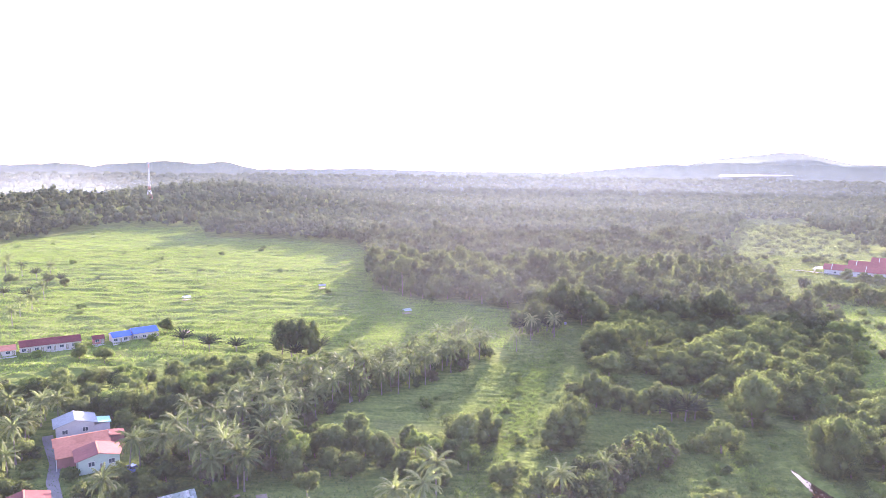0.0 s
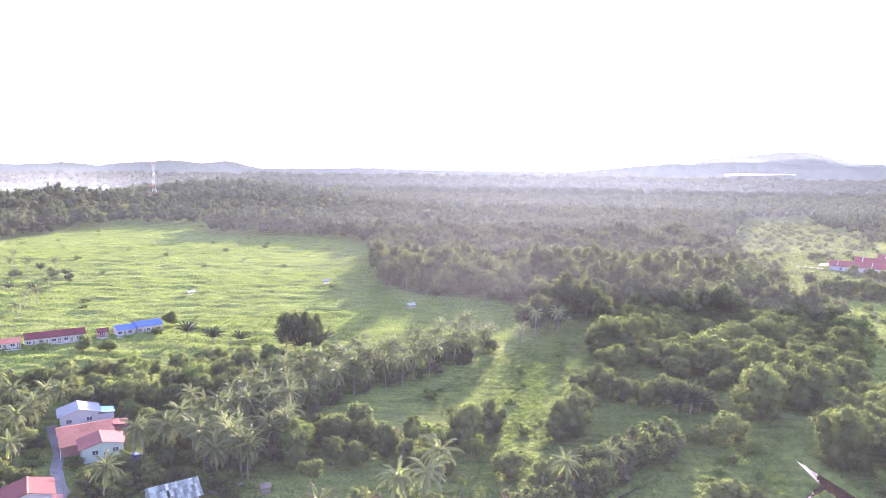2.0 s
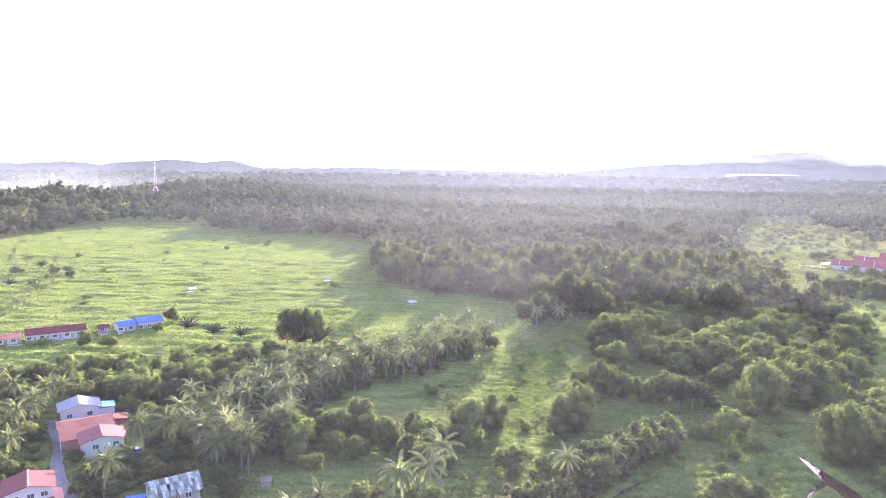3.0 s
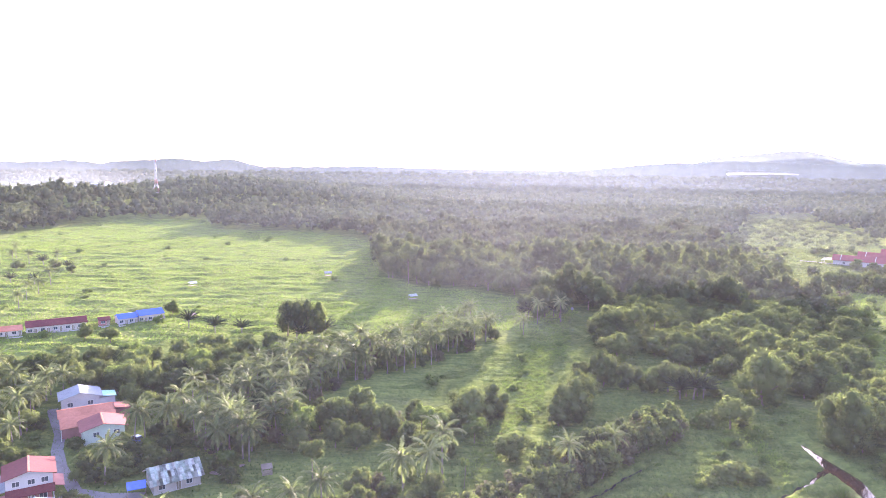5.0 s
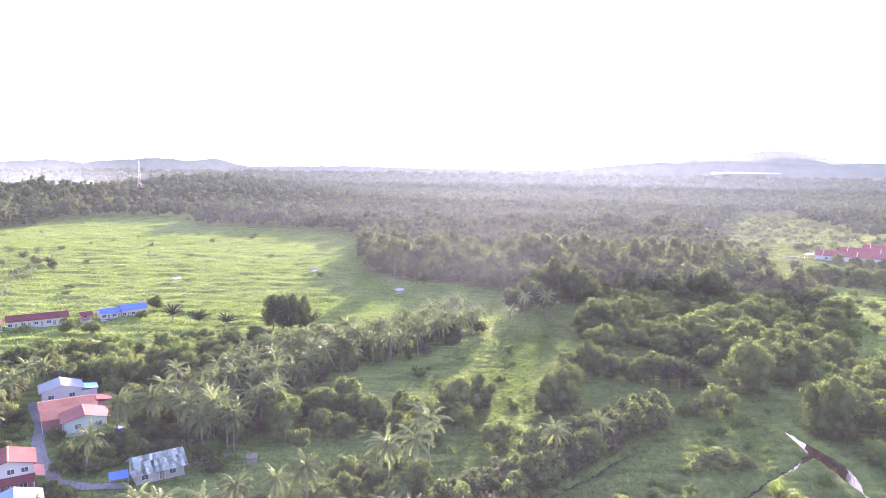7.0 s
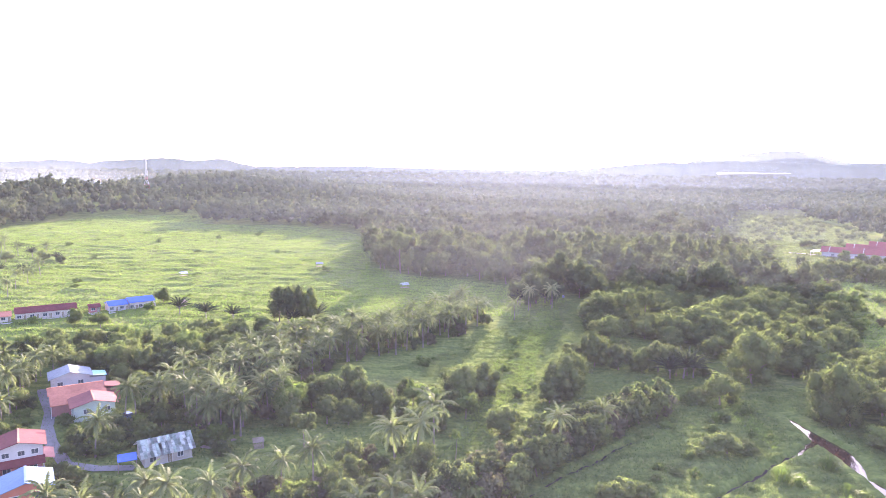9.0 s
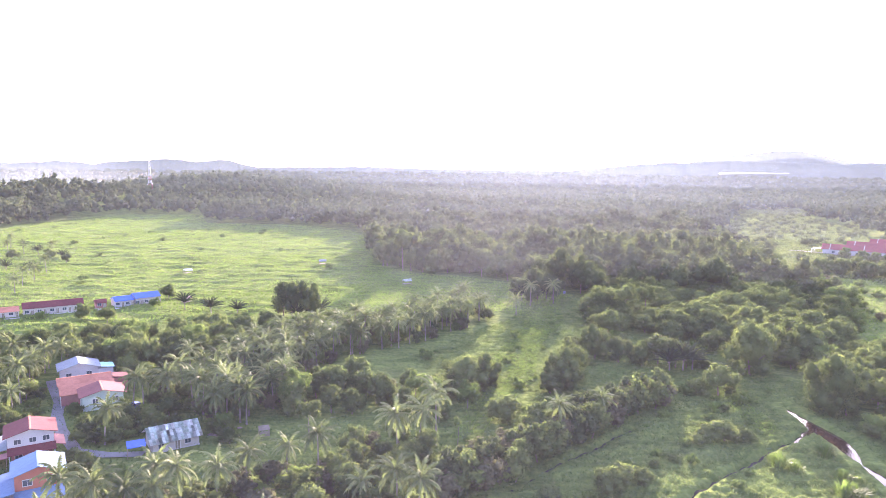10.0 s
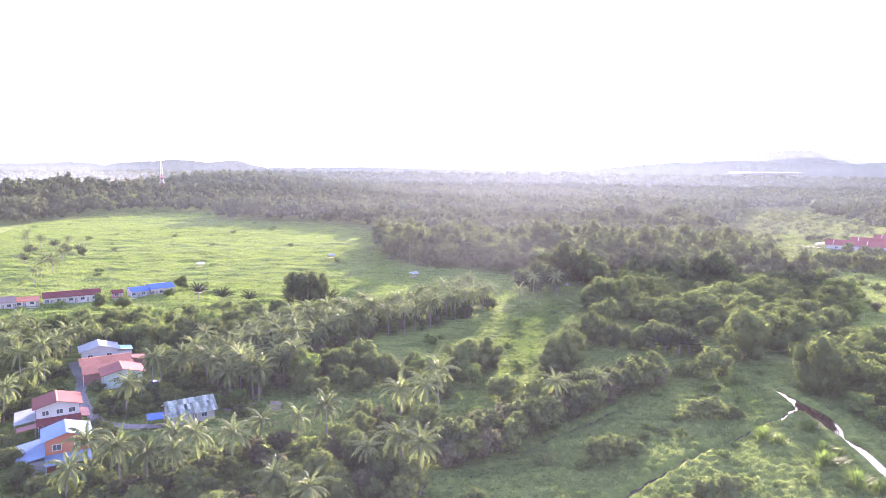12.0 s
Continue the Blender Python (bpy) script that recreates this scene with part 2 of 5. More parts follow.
# ---- the plan ----
RIVER = [(76.2, 119.5), (76.9, 113), (77.4, 107), (78.4, 100), (78.2, 94), (77.4, 88), (77.8, 82), (77.2, 75), (76, 62), (74, 40), (70, -20)]
DITCH = [(77, 105.5), (74, 103.4), (67.5, 97), (60.3, 91.2), (46.8, 78.9), (34.8, 66.8), (24.6, 56.3), (8, 39), (-20, 10)]
HEDGE_DITCH = [(-14, 45), (-2, 59.5), (8, 72), (20, 85), (36, 102)]
FIELD = [(-60, 342), (-58, 260), (-62, 225), (-80, 205), (-112, 190), (-140, 178), (-160, 165), (-210, 165), (-330, 330), (-408, 535), (-396, 594), (-379, 667), (-300, 680), (-258, 592), (-165, 588), (-114, 544), (-86, 495), (-68, 407)]
CLEARING = [(162, 486), (203, 552), (275, 703), (405, 1030), (474, 1010), (390, 770), (384, 690), (395, 650), (330, 560), (440, 600), (330, 470), (300, 330), (215, 300), (178, 340), (182, 401), (168, 450)]
MEADOW = [(-4, 40), (8, 72), (-2, 92), (0, 125), (-20, 150), (10, 204), (20, 215), (34, 250), (44, 262), (52, 240), (40, 190), (48, 170), (72, 180), (82, 130), (82, 60), (60, 30)]


def land(x, y):
    """Height of the ground."""
    x, y = np.asarray(x, float), np.asarray(y, float)
    r = np.hypot(x, y + 45)
    z = 0.24 * waves(x, y, 14, 3) + 0.24 * waves(x, y, 5, 4) + 0.27 * waves(x, y, 2.7, 14) + 0.35 * waves(x, y, 60, 5)
    z = z * np.clip((np.hypot(x + 84, y - 92) - 40) / 25, 0.12, 1)
    field = inside(FIELD, x, y) | inside(CLEARING, x, y)
    z = z + field * (0.34 * waves(x * 0.3, y, 11, 8) + 0.22 * waves(x * 0.4, y, 6.5, 28) + 0.3 * waves(x * 0.5, y * 1.2, 24, 18))
    z = z + 25 * np.exp(-(((x + 425) / 150) ** 2) - ((y - 985) / 150) ** 2) + 13 * np.exp(-(((x + 250) / 140) ** 2) - ((y - 960) / 200) ** 2)
    z = z + 20 * np.exp(-(((x + 520) / 85) ** 2) - ((y - 690) / 110) ** 2) + 9 * np.exp(-(((x + 470) / 70) ** 2) - ((y - 760) / 90) ** 2)
    z = z + 8 * np.clip((r - 1500) / 3000, 0, 1)
    d = line_distance(RIVER, x, y)
    half = 0.95 + 1.4 * np.exp(-(((y - 101) / 8) ** 2)) - 0.75 * np.exp(-(((y - 87.5) / 3) ** 2)) - 0.7 * np.clip((y - 111) / 8, 0, 1)
    z = z * np.clip(d / 5, 0.2, 1) - 1.5 * np.clip(0.5 + (half - d) / 1.6, 0, 1)
    z = z - 1.2 * np.clip(1.4 - line_distance(DITCH, x, y) / 0.85, 0, 1)
    z = z - 0.8 * np.clip(1.4 - line_distance(HEDGE_DITCH, x, y) / 1.0, 0, 1)
    return z


def grid_steps(stops):
    """Coordinates with a step of their own between stops: (start, step), ..., (end,)."""
    out = []
    for (a, step), nxt in zip(stops[:-1], stops[1:]):
        out += list(np.linspace(a, nxt[0], max(2, int(round((nxt[0] - a) / step))) + 1)[:-1])
    return np.array(out + [stops[-1][0]])


def sheet(name, xs, ys, zs, material):
    gx, gy = np.meshgrid(xs, ys)
    n, k = gx.shape
    idx = np.arange(n * k).reshape(n, k)
    faces = np.stack([idx[:-1, :-1], idx[:-1, 1:], idx[1:, 1:], idx[1:, :-1]], -1).reshape(-1, 4)
    me = mesh_from(name, np.stack([gx, gy, zs(gx, gy)], -1).reshape(-1, 3), faces, material)
    me.polygons.foreach_set("use_smooth", [True] * len(me.polygons))
    return new(name, me)


GX = grid_steps([(-3600, 150), (-900, 40), (-420, 3.5), (15, 0.75), (90, 3.5), (420, 40), (900, 150), (3600,)])
GY = grid_steps([(-400, 40), (0, 3), (40, 0.8), (190, 1.7), (420, 3), (660, 30), (1500, 150), (4850,)])
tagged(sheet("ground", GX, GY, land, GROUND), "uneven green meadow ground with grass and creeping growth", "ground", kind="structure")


def strip(name, line, width, z, material):
    verts, faces = [], []
    for i, (x, y) in enumerate(line):
        a, b = line[max(0, i - 1)], line[min(len(line) - 1, i + 1)]
        n = Vector((b[1] - a[1], a[0] - b[0], 0)).normalized() * width / 2
        verts += [(x - n.x, y - n.y, z), (x + n.x, y + n.y, z)]
        if i:
            faces.append((2 * i - 2, 2 * i - 1, 2 * i + 1, 2 * i))
    return new(name, mesh_from(name, verts, faces, material))


tagged(strip("river", RIVER, 12, -0.75, WATER), "narrow still brown river reflecting the sky", "river", kind="structure")
tagged(strip("ditch_water", DITCH[:3], 1.0, -0.95, WATER), "narrow drainage ditch with still dark water", "ditch", kind="structure")


def bed(name, line, width, label):
    """A strip of mud lying on the ground along a line."""
    fine = []
    for (x0, y0), (x1, y1) in zip(line, line[1:]):
        n = max(1, int(math.hypot(x1 - x0, y1 - y0)))
        fine += [(x0 + (x1 - x0) * k / n, y0 + (y1 - y0) * k / n) for k in range(n)]
    ob = strip(name, fine, width, 0.0, MUD)
    for i, v in enumerate(ob.data.vertices):
        v.co.z = float(land(np.array([fine[i // 2][0]]), np.array([fine[i // 2][1]]))[0]) + 0.12
    return tagged(ob, label, "ditch", kind="structure")


bed("ditch_bed", DITCH[2:], 1.0, "muddy bed of a straight drainage ditch")
bed("hedge_ditch_bed", HEDGE_DITCH, 0.55, "muddy shallow ditch along the hedge")

# ---- foliage shapes ----


def leaf_tris(rng, centres, outward, size, droop=0.0, dome=None):
    """One pointed leaf spray a centre, facing roughly outward: corners, faces, normals."""
    n = len(centres)
    nrm = outward + rng.normal(0, 0.6, (n, 3))
    nrm /= np.linalg.norm(nrm, axis=1, keepdims=True)
    t = np.cross(nrm, rng.normal(0, 1, (n, 3)))
    t[:, 2] -= droop
    t /= np.linalg.norm(t, axis=1, keepdims=True)
    b = np.cross(nrm, t)
    s = size * rng.uniform(0.55, 1.45, (n, 1))
    v = np.stack([centres - t * s * 0.6 + b * s * 0.7, centres - t * s * 0.6 - b * s * 0.7, centres + t * s], 1)
    return v.reshape(-1, 3), np.arange(3 * n).reshape(n, 3), np.repeat(0.6 * outward + 0.2 * nrm + (0.45 * dome if dome is not None else 0.0), 3, axis=0)


def heart(rng, centre, radii, v, f, nr):
    """Adds a small lumpy solid of leaves to the arrays."""
    u = np.array([(math.cos(a) * math.cos(e), math.sin(a) * math.cos(e), math.sin(e)) for e in (-0.9, 0.0, 0.9) for a in np.arange(5) * 1.2566 + e])
    u = u * radii * rng.uniform(0.8, 1.05, (15, 1)) + centre
    u = np.concatenate([u, [np.add(centre, (0, 0, radii[2] * 1.02))]])
    un = (u - centre) / radii
    u[:, 2] = np.maximum(u[:, 2], 0.02)
    b, q = len(v), []
    for r in range(2):
        for i in range(5):
            a0, a1 = b + r * 5 + i, b + r * 5 + (i + 1) % 5
            q += [(a0, a1, a1 + 5), (a0, a1 + 5, a0 + 5)]
    q += [(b + 10 + i, b + 10 + (i + 1) % 5, b + 15) for i in range(5)]
    return np.concatenate([v, u]), np.concatenate([f, np.array(q)]), np.concatenate([nr, un])


def crown_shape(rng, rx, ry, rz, zc, blobs, leaves, size, ragged=0.3, droop=0.0):
    """A crown of overlapping leafy clumps round an ellipsoid: corners, faces, normals, clump centres."""
    rad = np.array([rx, ry, rz])
    d = rng.normal(0, 1, (blobs, 3))
    d[:, 2] = d[:, 2] * 0.8 + 0.25
    d /= np.linalg.norm(d, axis=1, keepdims=True)
    bc = d * rng.uniform(0.55, 0.8 + ragged * 0.35, (blobs, 1)) * rad + [0, 0, zc]
    br = rng.uniform(0.26, 0.5, blobs) * (rx * ry * rz) ** (1 / 3)
    which = rng.choice(blobs, leaves, p=br**2 / (br**2).sum())
    o = rng.normal(0, 1, (leaves, 3))
    o[:, 2] += 0.3
    o /= np.linalg.norm(o, axis=1, keepdims=True)
    c = bc[which] + o * br[which, None] * rng.uniform(0.72, 1.14, (leaves, 1)) * [1, 1, 0.9]
    whole = rng.random(leaves) < 0.2
    c[whole] = ([0, 0, zc] + o * rad * rng.uniform(0.7, 0.95, (leaves, 1)))[whole]
    keep = c[:, 2] > 0.1
    v, f, nr = leaf_tris(rng, c[keep], o[keep], size, droop, ((c - [0, 0, zc]) / rad)[keep])
    v, f, nr = heart(rng, [0, 0, zc], rad * 0.66, v, f, nr)
    for k in range(blobs):
        v, f, nr = heart(rng, bc[k], np.full(3, br[k] * 0.7), v, f, nr)
    return v, f, nr, bc


def tree_thing(name, label, category, seed, rx, rz, zc, blobs, leaves, size, material, trunk_r=0.22, trunk=True, ragged=0.3, droop=0.0, squash=1.0):
    """A tree or shrub: trunk with limbs reaching into the clumps, and a leafy crown."""
    rng = np.random.default_rng(seed)
    top = empty(name, pose(0, 0, -500), label, category)
    v, f, nr, bc = crown_shape(rng, rx, rx * squash, rz, zc, blobs, leaves, size, ragged, droop)
    crown = new("crown", mesh_from("crown", v, f, material, nr))
    crown.parent = top
    bm = bmesh.new()
    lean = rng.normal(0, 0.25, 2)
    fork = (lean[0], lean[1], max(0.4, zc - rz * 0.55))
    tube(bm, (0, 0, -0.4), fork, trunk_r, trunk_r * 0.7, 7)
    for k in range(min(6, blobs)):
        tube(bm, fork, bc[k], trunk_r * 0.55, trunk_r * 0.15, 5)
    part("trunk", bm, BARK, top)
    return top


def palm_thing(seed, height, fronds, length, label, droop=1.0, width=0.44, material=PALM, spread=1.95, leaflets=3, blade=1.0):
    """A coconut palm: curved ringed trunk and arching fronds with hanging leaflets."""
    rng = np.random.default_rng(seed)
    top = empty("coconut_palm", pose(0, 0, -500), label, "palm tree", "coconut palms")
    bend = rng.uniform(-0.09, 0.09, 2) * height
    bm = bmesh.new()
    pts = [Vector((bend[0] * (t / 6) ** 2, bend[1] * (t / 6) ** 2, -0.3 + (height + 0.3) * t / 6)) for t in range(7)]
    for i in range(6):
        tube(bm, pts[i], pts[i + 1], 0.2 - 0.014 * i + (0.1 if i == 0 else 0), 0.2 - 0.014 * (i + 1), 7)
    part("trunk", bm, PALM_BARK, top)
    hub = np.array(pts[-1])
    vs, fs = [], []
    for k in range(fronds):
        a = k * 2.399 + rng.uniform(-0.25, 0.25)
        rise = 1.3 - spread * (k / fronds) + rng.uniform(-0.15, 0.15)
        ln = length * rng.uniform(0.85, 1.1)
        out = np.array([math.cos(a), math.sin(a), 0])
        side = np.array([-math.sin(a), math.cos(a), 0])
        p, e, seg = hub.copy(), rise, 7
        spine = [p.copy()]
        for i in range(seg):
            p = p + (out * math.cos(e) + np.array([0, 0, math.sin(e)])) * ln / seg
            e -= droop * (0.14 + 0.055 * i)
            spine.append(p.copy())
        for i in range(seg):
            step = spine[i + 1] - spine[i]
            rib = 0.055 * (1 - i / seg) + 0.02
            base = len(vs)
            vs += [spine[i] - side * rib, spine[i] + side * rib, spine[i + 1] + side * rib, spine[i + 1] - side * rib]
            fs += [(base, base + 1, base + 2), (base, base + 2, base + 3)]
            for half in (-1, 1):
                for j in range(leaflets):
                    at = (i + (j + rng.uniform(0.2, 0.8)) / leaflets) / seg
                    s = spine[i] + step * (at * seg - i)
                    w = width * ln / length * math.sin(math.pi * (0.14 + 0.8 * at)) * rng.uniform(0.8, 1.2) + 0.1
                    tip = side * half * w * 0.75 + step / np.linalg.norm(step) * 0.55 * w - np.array([0, 0, w * rng.uniform(0.3, 1.0)])
                    thick = step / np.linalg.norm(step) * rng.uniform(0.07, 0.12) * blade
                    base = len(vs)
                    vs += [s - thick, s + thick, s + tip]
                    fs.append((base, base + 1, base + 2))
    crown = new("crown", mesh_from("crown", vs, fs, material))
    crown.parent = top
    bm = bmesh.new()
    for k in range(7):
        a = k * 0.9
        bmesh.ops.create_icosphere(bm, subdivisions=1, radius=0.16, matrix=Matrix.Translation(Vector(hub) + Vector((0.3 * math.cos(a), 0.3 * math.sin(a), -0.35))))
    part("coconuts", bm, PALM_BARK, top)
    return top


def thing_at(proto, x, y, scale=1.0, turn=None, seed=0, tall=1.0):
    rng = random.Random(seed * 7919 + int(x * 13) * 31 + int(y * 17))
    turn = rng.uniform(0, 360) if turn is None else turn
    z = float(land(np.array([x]), np.array([y]))[0])
    s = scale * rng.uniform(0.94, 1.06)
    return copy_thing(proto, pose(x, y, z - 0.05, 0, 0, turn) @ Matrix.Diagonal((s, s, s * tall, 1)))


ROUND = [tree_thing("broadleaf_tree", "dense green broadleaf tree with a clumpy rounded crown", "tree", 10 + i, 3.8, 3.5, 4.1 + 0.3 * i, 14 + i, 2300, 0.23, (LEAF, LEAF, LEAF_BRIGHT)[i], 0.22, ragged=0.4) for i in range(3)]
DARK = [tree_thing("broadleaf_tree", "dark green broadleaf tree with a dense heavy crown", "tree", 20 + i, 3.6, 3.9, 4.6, 13, 2100, 0.25, LEAF_DARK, 0.24, ragged=0.4) for i in range(2)]
DRAPED = [tree_thing("draped_tree", "tree smothered in hanging green creepers down to the ground", "tree", 30 + i, 3.6, 4.4, 3.7, 22, 2600, 0.21, LEAF, 0.2, ragged=0.3, droop=0.7) for i in range(2)]
GREAT = [tree_thing("draped_tree", "large tree smothered in hanging green creepers down to the ground", "tree", 34 + i, 3.6, 4.4, 3.7, 26, 6000, 0.135, LEAF, 0.2, ragged=0.3, droop=0.7) for i in range(2)]
TALL = [tree_thing("tall_tree", "tall slim tree with a pale trunk and open crown", "tree", 40 + i, 2.7, 2.4, 8.6, 12, 1500, 0.26, LEAF, 0.18, ragged=0.6) for i in range(2)]
BUSH = [tree_thing("bush", "low green bush covered with creepers in the meadow", "bush", 50 + i, 1.9, 1.5, 1.0, 10, 650, 0.2, LEAF_BRIGHT, 0.08, ragged=0.9, droop=0.8) for i in range(3)]
SHRUB = [tree_thing("shrub", "grey-green dusty shrub in a tangled thicket", "shrub", 60 + i, 2.2, 2.6, 2.4, 14, 1050, 0.23, (LEAF_DRY, LEAF_DARK, LEAF)[i], 0.1, ragged=0.9) for i in range(3)]
PALMS = [palm_thing(70 + i, 6.6 + 0.9 * i, 23, 4.4, "coconut palm with arching green fronds and a slim trunk", 0.68, 0.62, PALM, 2.1, 3, 2.0) for i in range(4)]
SAGO = [palm_thing(80 + i, 2.6, 26, 4.6, "short thick palm with long dark upright fronds", 0.34, 0.5, PANDAN, 0.95, 3, 1.8) for i in range(2)]

# ---- woods and groves ----
GROVE = [(-37, 146), (12, 206), (-4, 222), (-30, 190), (-62, 160), (-75, 125), (-72, 105), (-48, 92), (-44, 110), (-46, 128)]
BELT = [(-62, 160), (-32, 188), (-50, 190), (-76, 182), (-106, 168), (-136, 152), (-150, 142), (-125, 138), (-100, 132), (-78, 128)]
VILLAGE_PALMS = [(-150, 142), (-112, 134), (-108, 104), (-118, 92), (-150, 105)]
FRONT_WOOD = [(-28, 84), (-12, 90), (-4, 76), (-5, 62), (-8, 44), (-30, 36), (-36, 48), (-26, 64)]
MID_WOOD = [(-52, 92), (-46, 112), (-40, 126), (-22, 124), (-4, 126), (2, 112), (-6, 98), (-20, 100), (-30, 86), (-44, 86)]
HEDGE = [(-2, 62), (20, 87), (50, 120), (45, 125), (14, 94), (-8, 68)]
BANK_WOOD = [(87, 110), (89, 138), (96, 152), (112, 165), (130, 158), (112, 100), (94, 84), (86, 98)]
EAST_WOOD = [(38, 178), (58, 182), (72, 170), (90, 148), (112, 168), (128, 205), (146, 250), (100, 258), (50, 250), (52, 235)]
FIELD_WOOD = [(110, 162), (121, 165), (134, 194), (150, 232), (158, 256), (162, 285), (158, 306), (120, 300), (98, 262), (146, 254), (130, 206)]
VERGE = [(-62, 44), (-44, 50), (-30, 52), (-34, 36), (-30, 20), (-60, 20), (-80, 40)]
FOREST_EDGE = [(-62, 347), (-37, 318), (-12, 306), (12, 290), (44, 262), (54, 270), (14, 308), (-20, 326), (-50, 368)]

for i, (x, y) in enumerate(scatter(GROVE, 6.0, 1)):
    thing_at(PALMS[i % 4], x, y, 0.97, seed=i)
for i, (x, y) in enumerate(scatter(GROVE, 6.6, 11)):
    thing_at(SHRUB[i % 3], x, y, 0.85, seed=i)
for i, (x, y) in enumerate(scatter(BELT, 7.8, 2)):
    thing_at((ROUND + DARK[:1] + DRAPED)[i * 5 % 6], x, y, (0.85, 1.05, 0.95)[i % 3], seed=i)
for i, (x, y) in enumerate(scatter(VILLAGE_PALMS, 7.5, 3)):
    thing_at(PALMS[i % 4] if i % 3 else ROUND[i % 3], x, y, 0.95, seed=i)
for i, (x, y) in enumerate(scatter(FRONT_WOOD, 5.6, 4)):
    thing_at((SHRUB + ROUND[:2] + DRAPED)[(i * 3) % 7], x, y, 0.8, seed=i)
GRASS_LANE = [(-62, 101), (-42, 101), (-29, 104), (-19, 111), (-14, 100), (-18, 80), (-24, 77), (-30, 85), (-52, 82)]
for i, (x, y) in enumerate(scatter(MID_WOOD, 6.2, 5)):
    if not inside(GRASS_LANE, np.array(x), np.array(y)):
        thing_at((ROUND + SHRUB[:1] + DRAPED)[(i * 5) % 6], x, y, (0.8, 1.05, 0.9)[i % 3] * (0.75 if x > -20 else 1.0), seed=i)
for i, (x, y) in enumerate(scatter(HEDGE, 3.7, 6)):
    thing_at(SHRUB[i % 3], x, y, (1.05, 1.35, 1.2)[i * 2 % 3], seed=i)
for i, (x, y) in enumerate(scatter(BANK_WOOD, 7.0, 7)):
    thing_at((DRAPED + ROUND)[i % 5], x, y, (0.8, 1.1, 0.95, 1.3)[i * 3 % 4], seed=i, tall=0.85)
for i, (x, y) in enumerate(scatter(EAST_WOOD, 9.0, 8)):
    thing_at((ROUND[:2] + DRAPED + DRAPED)[(i * 5) % 6], x, y, (1.1, 1.55, 1.25, 1.8, 1.2)[i * 3 % 5], seed=i, tall=0.74)
for i, (x, y) in enumerate(scatter(FIELD_WOOD, 9.0, 19)):
    thing_at((DRAPED + ROUND)[i % 5], x, y, (1.1, 1.5, 1.2, 1.65)[i * 3 % 4], seed=i, tall=0.76)
for i, (x, y) in enumerate(scatter([(158, 256), (150, 232), (134, 194), (150, 190), (205, 260), (203, 300), (165, 300)], 13, 20)):
    thing_at((BUSH + SHRUB[:1])[i % 4], x, y, (0.9, 1.5, 1.2)[i % 3], seed=i, tall=0.8)
for i, (x, y) in enumerate(scatter(VERGE, 4.8, 23)):
    thing_at((SHRUB + ROUND[:2] + SHRUB)[(i * 3) % 8], x, y, (0.7, 0.9, 0.8)[i % 3], seed=i, tall=0.8)
for i, (x, y) in enumerate(scatter([(-60, 56), (-44, 66), (-30, 76), (-16, 80), (-24, 60), (-36, 50), (-54, 44)], 4.6, 24)):
    thing_at((BUSH + SHRUB)[i % 6], x, y, (0.7, 1.0, 0.85)[i % 3], seed=i, tall=0.7)
for i, (x, y) in enumerate(scatter([(-58, 58), (-44, 72), (-30, 80), (-20, 78), (-26, 62), (-40, 54)], 5.2, 28)):
    thing_at((SHRUB[0], BUSH[0], SHRUB[2], BUSH[1])[i % 4], x, y, (0.8, 1.1, 0.95)[i % 3], seed=i, tall=0.8)
for i, (x, y) in enumerate(scatter(FOREST_EDGE, 9.5, 9)):
    thing_at((DARK + DRAPED + ROUND[:1] + DRAPED)[(i * 3) % 7], x, y, 1.5, seed=i, tall=1.1)

# garden trees round the village houses
for x, y, size in ((-80, 56, 0.62), (-74, 50, 0.6), (-68, 47, 0.55), (-63, 46, 0.6), (-85, 62, 0.6), (-92, 66, 0.6), (-97, 72, 0.7), (-101, 82, 0.75), (-104, 92, 0.8), (-98, 90, 0.55), (-96, 84, 0.5),
                   (-79, 92, 0.6), (-73, 90, 0.5), (-70, 95, 0.55), (-75, 97, 0.45), (-66, 92, 0.5), (-68, 100, 0.6), (-62, 104, 0.6), (-107, 108, 0.7), (-112, 116, 0.8), (-92, 128, 0.8), (-84, 122, 0.8),
                   (-76, 116, 0.7), (-108, 132, 0.9), (-100, 136, 0.9), (-118, 128, 0.8), (-44, 78, 0.45), (-50, 46, 0.5), (-43, 46, 0.5), (-37, 45, 0.5), (-46, 41, 0.6), (-56, 41, 0.6), (-52, 92, 0.6), (-80, 84, 0.4), (-66, 66, 0.5), (-60, 60, 0.5)):
    thing_at((ROUND + DARK)[int(abs(x * 7 + y)) % 5], x, y, size)

HOUSES = [(-84.8, 77.4), (-90.7, 75.6), (-72.6, 61.6), (-76, 63), (-60.8, 85.8), (-65.2, 79.6), (-87.2, 106.3), (-93.8, 109.8), (-102.6, 122.6), (-86, 113)]
VILLAGE = [(-112, 100), (-108, 134), (-82, 128), (-60, 104), (-48, 90), (-42, 66), (-56, 52), (-72, 46), (-100, 70)]
LANE = [(-110, 122.5), (-107.5, 119), (-98, 107), (-93, 98), (-87, 90), (-78, 80.5), (-71, 79), (-64, 80)]
for i, (x, y) in enumerate(scatter(VILLAGE, 4.6, 15)):
    if min(math.hypot(x - a, y - b) for a, b in HOUSES) > 6.8 and line_distance(LANE, np.array(x), np.array(y)) > 2.6 and not (-62 < x < -44 and 66 < y < 84):
        thing_at(SHRUB[i % 3] if i % 3 else BUSH[i % 2], x, y, 0.75 if i % 3 else 1.0, seed=i, tall=0.75)

